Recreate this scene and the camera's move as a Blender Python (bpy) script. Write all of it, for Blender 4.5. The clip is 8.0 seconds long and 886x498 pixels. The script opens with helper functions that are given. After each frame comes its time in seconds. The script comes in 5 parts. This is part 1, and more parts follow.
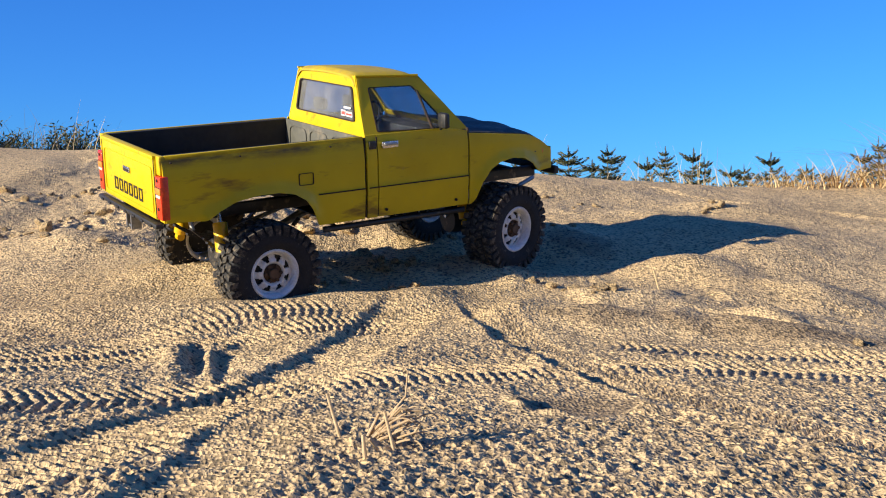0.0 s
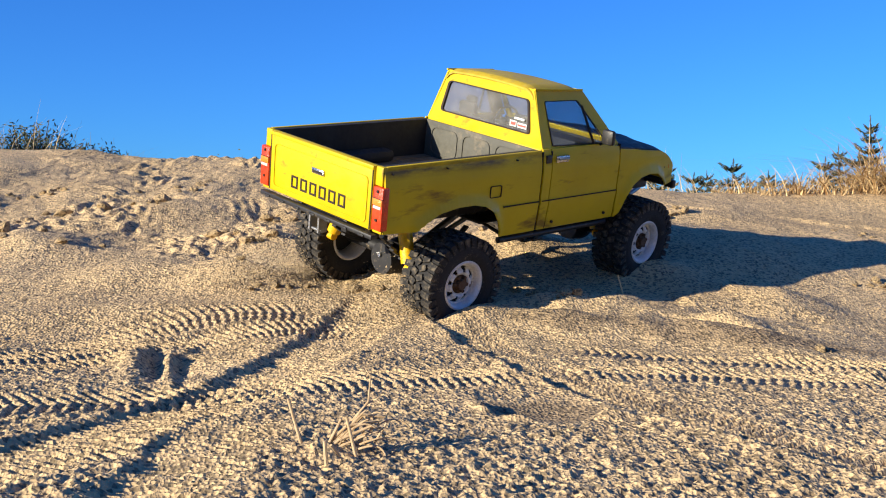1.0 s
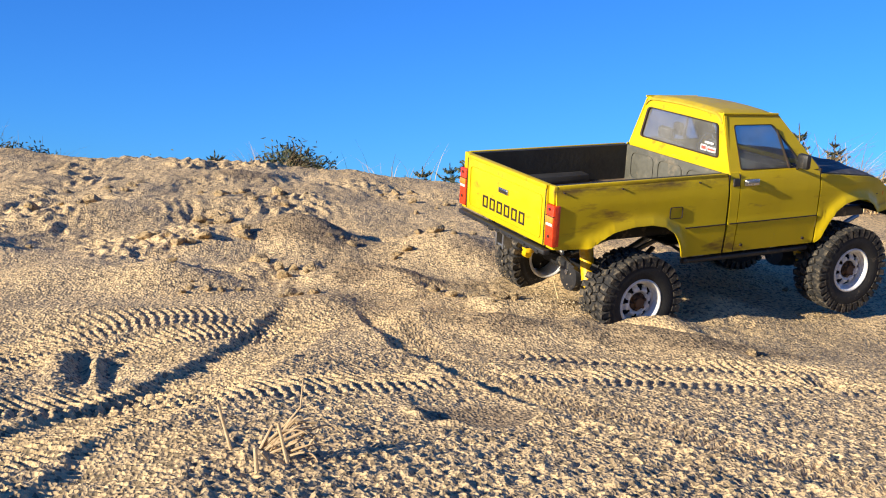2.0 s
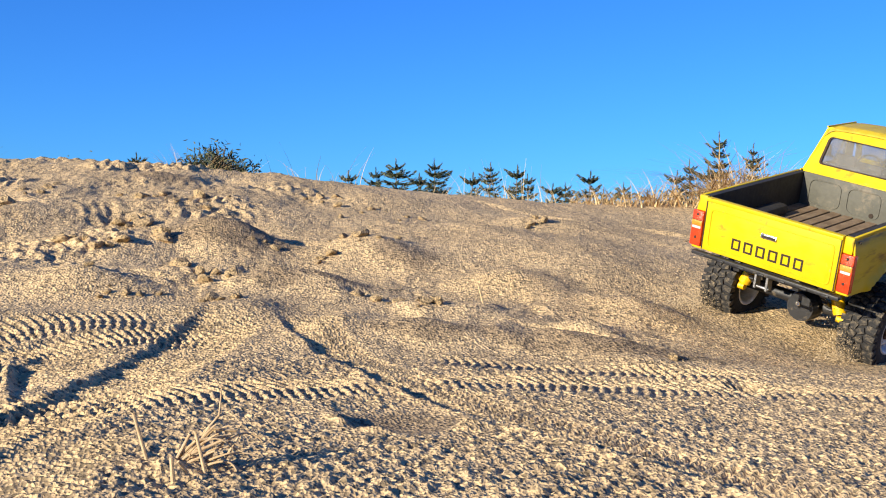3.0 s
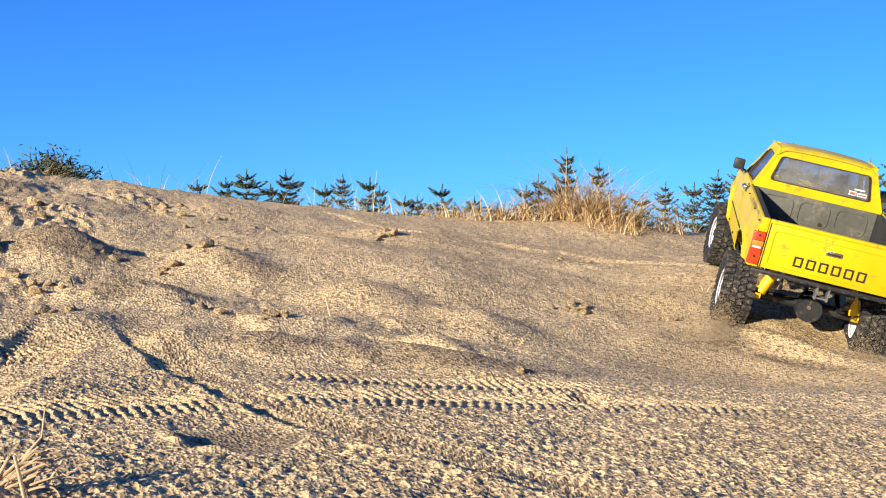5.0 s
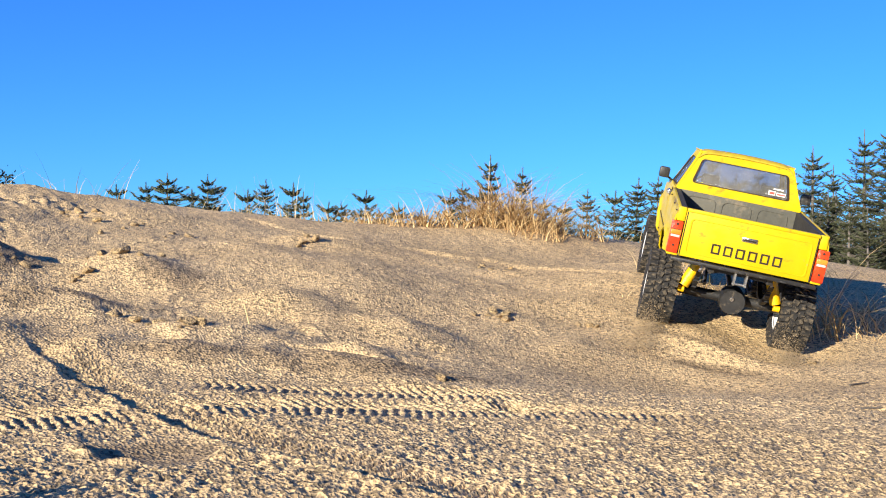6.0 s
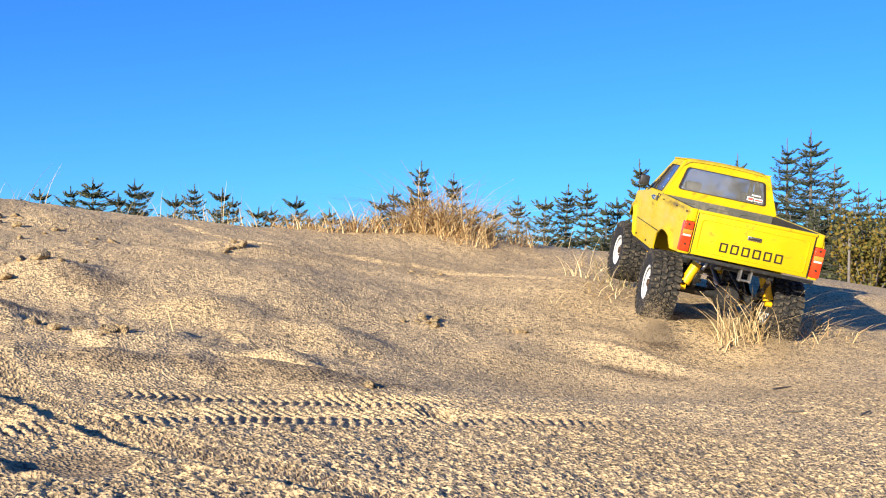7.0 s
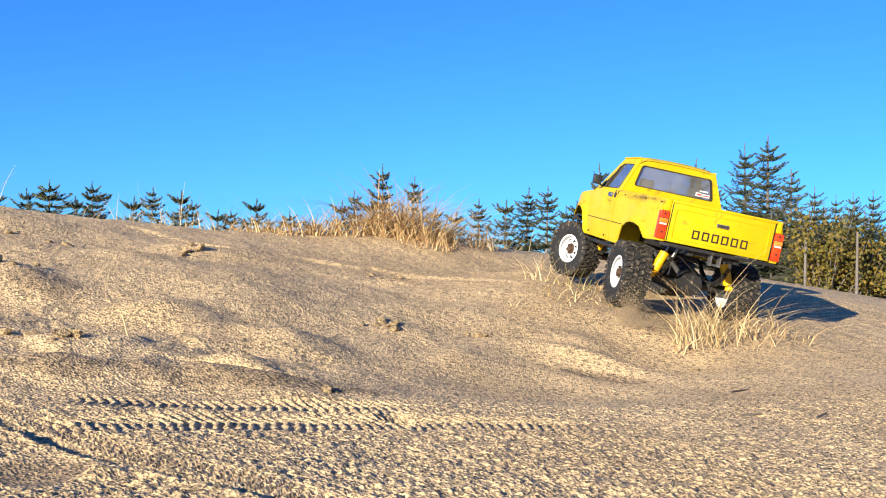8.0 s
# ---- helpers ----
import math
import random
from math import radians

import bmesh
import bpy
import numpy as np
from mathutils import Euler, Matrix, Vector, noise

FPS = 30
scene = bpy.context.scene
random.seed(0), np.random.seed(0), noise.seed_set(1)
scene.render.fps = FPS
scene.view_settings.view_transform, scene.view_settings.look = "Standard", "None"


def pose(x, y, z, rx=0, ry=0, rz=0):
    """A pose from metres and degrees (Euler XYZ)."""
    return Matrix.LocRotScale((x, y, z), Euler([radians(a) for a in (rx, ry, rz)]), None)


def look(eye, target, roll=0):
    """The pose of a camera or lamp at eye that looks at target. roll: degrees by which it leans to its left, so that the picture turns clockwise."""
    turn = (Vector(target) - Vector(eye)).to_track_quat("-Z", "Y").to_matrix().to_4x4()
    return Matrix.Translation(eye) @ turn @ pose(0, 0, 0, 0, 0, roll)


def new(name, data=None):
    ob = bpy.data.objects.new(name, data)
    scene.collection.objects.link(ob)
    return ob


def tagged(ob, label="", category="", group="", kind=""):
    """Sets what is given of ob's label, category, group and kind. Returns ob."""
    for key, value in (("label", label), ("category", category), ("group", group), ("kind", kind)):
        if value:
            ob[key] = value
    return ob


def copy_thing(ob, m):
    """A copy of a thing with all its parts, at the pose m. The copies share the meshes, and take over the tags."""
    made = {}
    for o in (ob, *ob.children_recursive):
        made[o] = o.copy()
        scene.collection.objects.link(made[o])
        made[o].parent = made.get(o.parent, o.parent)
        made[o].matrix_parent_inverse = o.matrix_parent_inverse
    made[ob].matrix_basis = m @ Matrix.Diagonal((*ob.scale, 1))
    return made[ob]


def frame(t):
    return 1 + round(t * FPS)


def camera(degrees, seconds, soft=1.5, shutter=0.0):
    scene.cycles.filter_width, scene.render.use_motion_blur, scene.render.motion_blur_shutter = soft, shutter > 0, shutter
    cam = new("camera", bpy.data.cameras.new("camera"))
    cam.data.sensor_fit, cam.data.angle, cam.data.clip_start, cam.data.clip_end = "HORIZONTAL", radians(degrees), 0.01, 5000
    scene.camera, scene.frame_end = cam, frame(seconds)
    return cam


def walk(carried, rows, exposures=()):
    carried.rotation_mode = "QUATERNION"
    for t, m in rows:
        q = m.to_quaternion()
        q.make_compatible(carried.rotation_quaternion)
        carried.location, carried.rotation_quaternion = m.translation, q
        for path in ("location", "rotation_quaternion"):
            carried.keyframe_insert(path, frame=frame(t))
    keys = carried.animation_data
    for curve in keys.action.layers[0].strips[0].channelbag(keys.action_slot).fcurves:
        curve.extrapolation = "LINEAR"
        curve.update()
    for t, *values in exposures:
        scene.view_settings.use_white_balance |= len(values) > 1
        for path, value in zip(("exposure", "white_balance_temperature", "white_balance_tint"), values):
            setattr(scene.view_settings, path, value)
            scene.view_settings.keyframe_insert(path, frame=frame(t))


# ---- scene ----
cam = camera(44.0, 8.0, soft=1.1)
CAMERA_ROWS = [
    (0.0, 0.0000, 0.0000, 0.0850, 89.000, 0.000, 0.000),
    (0.5, 0.0000, 0.0034, 0.0849, 89.011, -0.050, -0.739),
    (1.0, 0.0002, 0.0068, 0.0849, 89.204, -0.407, -1.842),
    (1.5, 0.0006, 0.0102, 0.0849, 89.311, -0.666, -3.378),
    (3.0, 0.0032, 0.0200, 0.0849, 89.701, -1.003, -9.036),
    (3.5, 0.0045, 0.0232, 0.0849, 89.873, -1.167, -10.974),
    (4.0, 0.0060, 0.0263, 0.0850, 90.066, -1.236, -12.898),
    (4.5, 0.0077, 0.0293, 0.0851, 90.276, -1.346, -14.818),
    (6.0, 0.0142, 0.0376, 0.0857, 90.933, -1.490, -20.730),
    (6.5, 0.0167, 0.0401, 0.0859, 91.142, -1.498, -22.673),
    (7.0, 0.0192, 0.0426, 0.0861, 91.323, -1.454, -24.326),
    (7.5, 0.0215, 0.0451, 0.0863, 91.451, -1.418, -25.553),
    (8.0, 0.0236, 0.0477, 0.0864, 91.543, -1.432, -26.365),
]
walk(cam, [(t, pose(x, y, z, rx, ry, rz)) for t, x, y, z, rx, ry, rz in CAMERA_ROWS], [(0.0, 0.86), (2.0, 0.9), (4.5, 0.96), (7.0, 1.06), (8.0, 1.07)])

# ---- sky and sun ----
SUN_AZ, SUN_EL = Vector((-0.86, -0.51, 0)).normalized(), radians(15.5)
to_sun = Vector((SUN_AZ.x * math.cos(SUN_EL), SUN_AZ.y * math.cos(SUN_EL), math.sin(SUN_EL)))
world = bpy.data.worlds.new("sky")
scene.world = world
world.use_nodes = True
wn = world.node_tree.nodes
sky = wn.new("ShaderNodeTexSky")
sky.sky_type, sky.sun_disc = "NISHITA", False
sky.sun_elevation, sky.sun_rotation = SUN_EL, math.atan2(to_sun.x, to_sun.y)
sky.air_density, sky.dust_density, sky.ozone_density = 1.0, 0.0, 3.0
wn["Background"].inputs[1].default_value = 0.08
deep = wn.new("ShaderNodeMix")
deep.data_type, deep.blend_type = "RGBA", "MULTIPLY"
deep.inputs[0].default_value, deep.inputs[7].default_value = 1.0, (0.2, 0.61, 1.36, 1)
world.node_tree.links.new(sky.outputs[0], deep.inputs[6])
world.node_tree.links.new(deep.outputs[2], wn["Background"].inputs[0])
sun = new("sun", bpy.data.lights.new("sun", "SUN"))
sun.data.energy, sun.data.angle, sun.data.color = 5.0, radians(0.53), (1.0, 0.9, 0.73)
sun.matrix_world = look((0, 0, 5), Vector((0, 0, 5)) - to_sun)
# ---- materials ----
def shader(name, rough=0.6, metal=0.0):
    m = bpy.data.materials.new(name)
    m.use_nodes = True
    p = m.node_tree.nodes["Principled BSDF"]
    p.inputs["Roughness"].default_value, p.inputs["Metallic"].default_value = rough, metal
    return m, m.node_tree.nodes, m.node_tree.links, p


def noise_node(nt, links, coords, scale, detail=4.0, rough=0.6):
    n = nt.new("ShaderNodeTexNoise")
    n.inputs["Scale"].default_value, n.inputs["Detail"].default_value, n.inputs["Roughness"].default_value = scale, detail, rough
    links.new(coords, n.inputs["Vector"])
    return n.outputs["Fac"]


def ramp_node(nt, links, value, stops):
    r = nt.new("ShaderNodeValToRGB")
    links.new(value, r.inputs[0])
    e = r.color_ramp.elements
    while len(e) < len(stops):
        e.new(0.5)
    for el, (at, col) in zip(e, stops):
        el.position, el.color = at, (*col, 1)
    return r.outputs[0]


def mix_node(nt, links, a, b, fac, how="MIX"):
    x = nt.new("ShaderNodeMix")
    x.data_type, x.blend_type = "RGBA", how
    for key, v in ((0, fac), (6, a), (7, b)):
        if isinstance(v, (int, float)):
            x.inputs[key].default_value = v
        elif isinstance(v, tuple):
            x.inputs[key].default_value = (*v, 1)
        else:
            links.new(v, x.inputs[key])
    return x.outputs[2]


def bump_node(nt, links, p, height, distance, strength=1.0, under=None):
    b = nt.new("ShaderNodeBump")
    b.inputs["Strength"].default_value, b.inputs["Distance"].default_value = strength, distance
    links.new(height, b.inputs["Height"])
    if under:
        links.new(under, b.inputs["Normal"])
    links.new(b.outputs[0], p.inputs["Normal"])
    return b.outputs[0]


def worn(name, low, high, scale, rough=0.6, metal=0.0, fine=0.0, relief=0.0005, dust=0.0):
    """A surface that varies between two colours, with a finer grain, relief and some sand dust."""
    m, nt, links, p = shader(name, rough, metal)
    co = nt.new("ShaderNodeTexCoord").outputs["Object"]
    broad = noise_node(nt, links, co, scale)
    grain = noise_node(nt, links, co, fine or scale * 9, 6.0)
    col = ramp_node(nt, links, broad, [(0.3, low), (0.7, high)])
    col = mix_node(nt, links, col, ramp_node(nt, links, grain, [(0.3, (0.7, 0.7, 0.7)), (0.7, (1.15, 1.15, 1.15))]), 0.6, "MULTIPLY")
    if dust:
        spots = noise_node(nt, links, co, scale * 2.3, 8.0, 0.7)
        cover = ramp_node(nt, links, spots, [(0.62 - dust * 0.4, (0, 0, 0)), (0.8, (0.85, 0.85, 0.85))])
        col = mix_node(nt, links, col, (0.3, 0.235, 0.15), cover)
    links.new(col, p.inputs["Base Color"])
    links.new(ramp_node(nt, links, grain, [(0.2, (rough * 0.8,) * 3), (0.8, (min(1, rough * 1.25),) * 3)]), p.inputs["Roughness"])
    bump_node(nt, links, p, grain, relief)
    return m


def yellow_paint():
    """Rattle-can yellow with brown scuffs and rusty seams."""
    m, nt, links, p = shader("yellow_paint", 0.38)
    p.inputs["Specular IOR Level"].default_value = 0.28
    co = nt.new("ShaderNodeTexCoord").outputs["Object"]
    stretch = nt.new("ShaderNodeMapping")
    stretch.inputs["Scale"].default_value = (1, 0.35, 1.5)
    links.new(co, stretch.inputs["Vector"])
    broad = noise_node(nt, links, co, 14, 4)
    scuffs = noise_node(nt, links, stretch.outputs[0], 32, 8, 0.65)
    grain = noise_node(nt, links, co, 420, 3)
    col = ramp_node(nt, links, broad, [(0.3, (0.5, 0.35, 0.004)), (0.7, (0.6, 0.44, 0.006))])
    cover = ramp_node(nt, links, scuffs, [(0.585, (0, 0, 0)), (0.7, (0.75, 0.75, 0.75))])
    col = mix_node(nt, links, col, (0.13, 0.06, 0.018), cover)
    fleck = ramp_node(nt, links, noise_node(nt, links, co, 150, 5, 0.7), [(0.66, (0, 0, 0)), (0.72, (0.5, 0.5, 0.5))])
    col = mix_node(nt, links, col, (0.3, 0.22, 0.12), fleck)
    # brown grime that gathered along the side rails
    xyz = nt.new("ShaderNodeSeparateXYZ")
    links.new(co, xyz.inputs[0])
    wide = nt.new("ShaderNodeMath")
    wide.operation = "ABSOLUTE"
    links.new(xyz.outputs[0], wide.inputs[0])
    masks = [noise_node(nt, links, stretch.outputs[0], 55, 6, 0.7)]
    cut = ramp_node(nt, links, masks[0], [(0.42, (0, 0, 0)), (0.62, (0.9, 0.9, 0.9))])
    for source, a, b, stops in ((wide.outputs[0], 200, -17.6, [(0.2, (0, 0, 0)), (0.6, (1, 1, 1))]), (xyz.outputs[2], 40, 0.8, [(0.0, (0, 0, 0)), (0.3, (0, 0, 0)), (0.62, (1, 1, 1)), (0.78, (0.5, 0.5, 0.5)), (0.9, (0, 0, 0))]), (xyz.outputs[1], 4, 0.0, [(0.79, (1, 1, 1)), (0.84, (0, 0, 0))])):
        scaled = nt.new("ShaderNodeMath")
        scaled.operation = "MULTIPLY_ADD"
        links.new(source, scaled.inputs[0])
        scaled.inputs[1].default_value, scaled.inputs[2].default_value = a, b
        cut = mix_node(nt, links, cut, ramp_node(nt, links, scaled.outputs[0], stops), 1.0, "MULTIPLY")
    col = mix_node(nt, links, col, (0.09, 0.05, 0.018), cut)
    links.new(col, p.inputs["Base Color"])
    links.new(ramp_node(nt, links, scuffs, [(0.4, (0.36,) * 3), (0.75, (0.7,) * 3)]), p.inputs["Roughness"])
    bump_node(nt, links, p, grain, 0.00015, 0.5)
    return m


def dusty_glass(name, tint, dust):
    m, nt, links, p = shader(name, 0.04)
    p.inputs["Base Color"].default_value = (*tint, 1)
    p.inputs["Transmission Weight"].default_value = 1.0
    p.inputs["IOR"].default_value = 1.15
    film = nt.new("ShaderNodeBsdfPrincipled")
    film.inputs["Base Color"].default_value = (0.36, 0.34, 0.31, 1)
    film.inputs["Roughness"].default_value = 0.6
    co = nt.new("ShaderNodeTexCoord").outputs["Object"]
    f = ramp_node(nt, links, noise_node(nt, links, co, 30, 6, 0.65), [(0.3, (dust * 0.35,) * 3), (0.75, (dust * 1.5,) * 3)])
    mixer = nt.new("ShaderNodeMixShader")
    links.new(f, mixer.inputs[0])
    links.new(p.outputs[0], mixer.inputs[1])
    links.new(film.outputs[0], mixer.inputs[2])
    links.new(mixer.outputs[0], nt["Material Output"].inputs[0])
    return m


def sand_material(name, fine=1.0, unit=1.0, damp_tone=1.0):
    """Coarse beach sand: tan grains mixed with dark and pale ones."""
    m, nt, links, p = shader(name, 0.92)
    p.inputs["Specular IOR Level"].default_value = 0.2
    co = nt.new("ShaderNodeTexCoord").outputs["Object"]
    broad = noise_node(nt, links, co, 5 * unit, 5)
    clump = noise_node(nt, links, co, 210 * unit, 3, 0.6)
    cells = nt.new("ShaderNodeTexVoronoi")
    cells.inputs["Scale"].default_value = 620 * fine * unit
    links.new(co, cells.inputs["Vector"])
    tone = nt.new("ShaderNodeSeparateColor")
    links.new(cells.outputs["Color"], tone.inputs[0])
    col = ramp_node(nt, links, broad, [(0.32, (0.54, 0.388, 0.207)), (0.68, (0.645, 0.472, 0.26))])
    grains = ramp_node(nt, links, tone.outputs[0], [(0.0, (0.2, 0.22, 0.26)), (0.2, (0.38, 0.38, 0.4)), (0.28, (0.95, 0.95, 0.95)), (0.85, (1.08, 1.05, 1.0)), (1.0, (1.25, 1.2, 1.12))])
    col = mix_node(nt, links, col, grains, 0.85, "MULTIPLY")
    col = mix_node(nt, links, col, ramp_node(nt, links, clump, [(0.35, (0.72, 0.73, 0.76)), (0.6, (1.08, 1.07, 1.04))]), 0.9, "MULTIPLY")
    if damp_tone < 1:
        col = mix_node(nt, links, col, (damp_tone,) * 3, 1.0, "MULTIPLY")
    # the ground's point values darken the sand in patches
    darkened = nt.new("ShaderNodeAttribute")
    darkened.attribute_name = "darkened"
    col = mix_node(nt, links, col, mix_node(nt, links, col, (0.6, 0.6, 0.63), 1.0, "MULTIPLY"), darkened.outputs["Fac"])
    links.new(col, p.inputs["Base Color"])
    first = bump_node(nt, links, p, clump, 0.0021, 0.9)
    bump_node(nt, links, p, cells.outputs["Distance"], 0.0013, 0.9, first)
    return m


def leafy(name, low, high, scale=3.0):
    m, nt, links, p = shader(name, 0.7)
    g = nt.new("ShaderNodeNewGeometry").outputs["Random Per Island"]
    col = ramp_node(nt, links, g, [(0.0, low), (1.0, high)])
    links.new(col, p.inputs["Base Color"])
    p.inputs["Specular IOR Level"].default_value = 0.25
    return m


PAINT = yellow_paint()
BLACK_BED = worn("bed_liner", (0.012, 0.012, 0.013), (0.03, 0.029, 0.027), 25, 0.7, relief=0.0004)
GREY_BED = worn("bed_panel_grey", (0.07, 0.07, 0.055), (0.12, 0.115, 0.09), 20, 0.7, dust=0.25)
PLANK = worn("bed_planks", (0.13, 0.085, 0.045), (0.24, 0.165, 0.095), 60, 0.75, dust=0.3)
HOOD = worn("dark_hood_paint", (0.035, 0.034, 0.028), (0.1, 0.09, 0.06), 18, 0.6, dust=0.3)
BLACK = worn("black_plastic", (0.01, 0.01, 0.011), (0.025, 0.025, 0.026), 40, 0.5, relief=0.0002, dust=0.12)
SEAM = worn("dark_seam", (0.012, 0.008, 0.005), (0.035, 0.02, 0.01), 60, 0.8)
RUBBER = worn("tyre_rubber", (0.007, 0.007, 0.008), (0.014, 0.013, 0.013), 60, 0.85, relief=0.0004, dust=0.08)
RUST = worn("rusty_hub", (0.05, 0.028, 0.016), (0.13, 0.075, 0.04), 90, 0.75, 0.3)
ROOF = worn("dusty_roof_paint", (0.42, 0.29, 0.02), (0.56, 0.41, 0.015), 16, 0.5, relief=0.0002, dust=0.22)
TREAD = worn("sandy_tread_rubber", (0.009, 0.009, 0.009), (0.018, 0.017, 0.016), 70, 0.9, relief=0.0005, dust=0.36)
WHITE = worn("white_rim_paint", (0.62, 0.61, 0.59), (0.8, 0.8, 0.78), 50, 0.4, dust=0.12)
CHROME = worn("dull_chrome", (0.5, 0.5, 0.5), (0.7, 0.7, 0.7), 80, 0.25, 1.0)
STEEL = worn("bare_steel", (0.25, 0.25, 0.25), (0.42, 0.42, 0.41), 60, 0.45, 0.9, dust=0.15)
YELLOW_METAL = worn("yellow_shock_paint", (0.72, 0.4, 0.0), (0.85, 0.52, 0.005), 60, 0.4, dust=0.1)
RED_LENS = worn("red_lens", (0.62, 0.035, 0.01), (0.78, 0.07, 0.016), 70, 0.22)
AMBER_LENS = worn("amber_lens", (0.75, 0.2, 0.02), (0.85, 0.3, 0.05), 70, 0.22)
CLEAR_LENS = worn("pale_lens", (0.7, 0.62, 0.5), (0.8, 0.72, 0.6), 70, 0.22)
GASKET = worn("window_rubber", (0.01, 0.008, 0.006), (0.05, 0.025, 0.012), 60, 0.8)
REAR_GLASS = dusty_glass("dusty_rear_glass", (0.4, 0.45, 0.5), 0.2)
SIDE_GLASS = dusty_glass("side_glass", (0.5, 0.56, 0.62), 0.12)
STICKER_WHITE = worn("sticker_white", (0.72, 0.7, 0.68), (0.82, 0.8, 0.78), 60, 0.5)
STICKER_RED = worn("sticker_red", (0.55, 0.06, 0.04), (0.65, 0.1, 0.07), 60, 0.5)
INTERIOR = worn("cab_interior", (0.015, 0.015, 0.016), (0.035, 0.034, 0.033), 30, 0.8)
SAND = sand_material("dune_sand", 0.62)
CLOD = sand_material("damp_clod_sand", 1.0, 0.011, 0.7)
DRY_STALK = worn("dry_stalk", (0.42, 0.28, 0.14), (0.62, 0.46, 0.27), 160, 0.8, relief=0.0002)
LOOSE = worn("loose_grains", (0.36, 0.265, 0.15), (0.5, 0.38, 0.22), 300, 0.95)
STRAW = leafy("dry_grass_straw", (0.3, 0.2, 0.08), (0.78, 0.6, 0.33))
RUSTY_STRAW = leafy("rusty_dry_grass", (0.26, 0.14, 0.05), (0.72, 0.53, 0.27))
GREEN_BLADE = leafy("grey_green_grass", (0.06, 0.07, 0.025), (0.3, 0.24, 0.1))
NEEDLE = leafy("spruce_needles", (0.02, 0.03, 0.018), (0.11, 0.115, 0.055))
BARK = worn("grey_bark", (0.09, 0.075, 0.06), (0.2, 0.175, 0.15), 1.5, 0.9, relief=0.02)
AUTUMN = leafy("turning_leaves", (0.07, 0.075, 0.015), (0.2, 0.13, 0.02))


# ---- mesh helpers ----
def part(name, bm, material, parent, label="", smooth=True):
    """Links a bmesh as one mesh object under a thing or a part."""
    me = bpy.data.meshes.new(name)
    bmesh.ops.recalc_face_normals(bm, faces=bm.faces)
    for f in bm.faces:
        f.smooth = smooth
    bm.to_mesh(me)
    bm.free()
    if smooth:
        me.set_sharp_from_angle(angle=radians(38))
    me.materials.append(material)
    ob = new(name, me)
    ob.parent = parent
    if label:
        ob["label"] = label
    return ob


def add_box(bm, x0, x1, y0, y1, z0, z1, bevel=0.0, m=None):
    made = bmesh.ops.create_cube(bm, size=1, matrix=Matrix.Translation(((x0 + x1) / 2, (y0 + y1) / 2, (z0 + z1) / 2)) @ Matrix.Diagonal((x1 - x0, y1 - y0, z1 - z0, 1)))["verts"]
    if bevel:
        edges = list({e for v in made for e in v.link_edges})
        made = list({v for f in bmesh.ops.bevel(bm, geom=edges, offset=bevel, segments=2, affect="EDGES", profile=0.5)["faces"] for v in f.verts} | {v for v in made if v.is_valid})
    if m:
        bmesh.ops.transform(bm, matrix=m, verts=made)
    return bm


def box(x0, x1, y0, y1, z0, z1, bevel=0.0):
    return add_box(bmesh.new(), x0, x1, y0, y1, z0, z1, bevel)


def add_rod(bm, a, b, r0, r1=None, n=12):
    a, b = Vector(a), Vector(b)
    turn = (b - a).to_track_quat("Z", "Y").to_matrix().to_4x4()
    bmesh.ops.create_cone(bm, cap_ends=True, segments=n, radius1=r0, radius2=r0 if r1 is None else r1, depth=(b - a).length, matrix=Matrix.Translation((a + b) / 2) @ turn)
    return bm


def rod(a, b, r0, r1=None, n=12):
    return add_rod(bmesh.new(), a, b, r0, r1, n)


def lathe(profile, n=48, axis="x"):
    """Turns (radius, along) points round the axis."""
    bm = bmesh.new()
    rings = []
    for r, h in profile:
        ring = []
        for i in range(n):
            a = 2 * math.pi * i / n
            ring.append(bm.verts.new((h, r * math.cos(a), r * math.sin(a))))
        rings.append(ring)
    for p, q in zip(rings, rings[1:]):
        for i in range(n):
            bm.faces.new((p[i], p[(i + 1) % n], q[(i + 1) % n], q[i]))
    return bm


def sheet(us, vs, surface, thick):
    """A shell over a grid: surface(u, v) gives the outer point; thick is the vector to the inner one."""
    bm = bmesh.new()
    nu, nv = len(us), len(vs)
    outer = [[bm.verts.new(surface(u, v)) for v in vs] for u in us]
    inner = [[bm.verts.new(Vector(o.co) + Vector(thick)) for o in row] for row in outer]
    for i in range(nu - 1):
        for j in range(nv - 1):
            bm.faces.new((outer[i][j], outer[i + 1][j], outer[i + 1][j + 1], outer[i][j + 1]))
            bm.faces.new((inner[i][j + 1], inner[i + 1][j + 1], inner[i + 1][j], inner[i][j]))
    for i in range(nu - 1):
        for j in (0, nv - 1):
            bm.faces.new((outer[i][j], outer[i + 1][j], inner[i + 1][j], inner[i][j]))
    for j in range(nv - 1):
        for i in (0, nu - 1):
            bm.faces.new((outer[i][j], outer[i][j + 1], inner[i][j + 1], inner[i][j]))
    return bm


def rounded_loop(corners, r, n=5):
    """A closed loop of points with rounded corners, the same count for every corner."""
    pts, k = [], len(corners)
    for i in range(k):
        c, p, q = Vector(corners[i]), Vector(corners[i - 1]), Vector(corners[(i + 1) % k])
        a, b = c + (p - c).normalized() * r, c + (q - c).normalized() * r
        for j in range(n + 1):
            s = j / n
            pts.append(a * (1 - s) ** 2 + c * 2 * s * (1 - s) + b * s * s)
    return pts


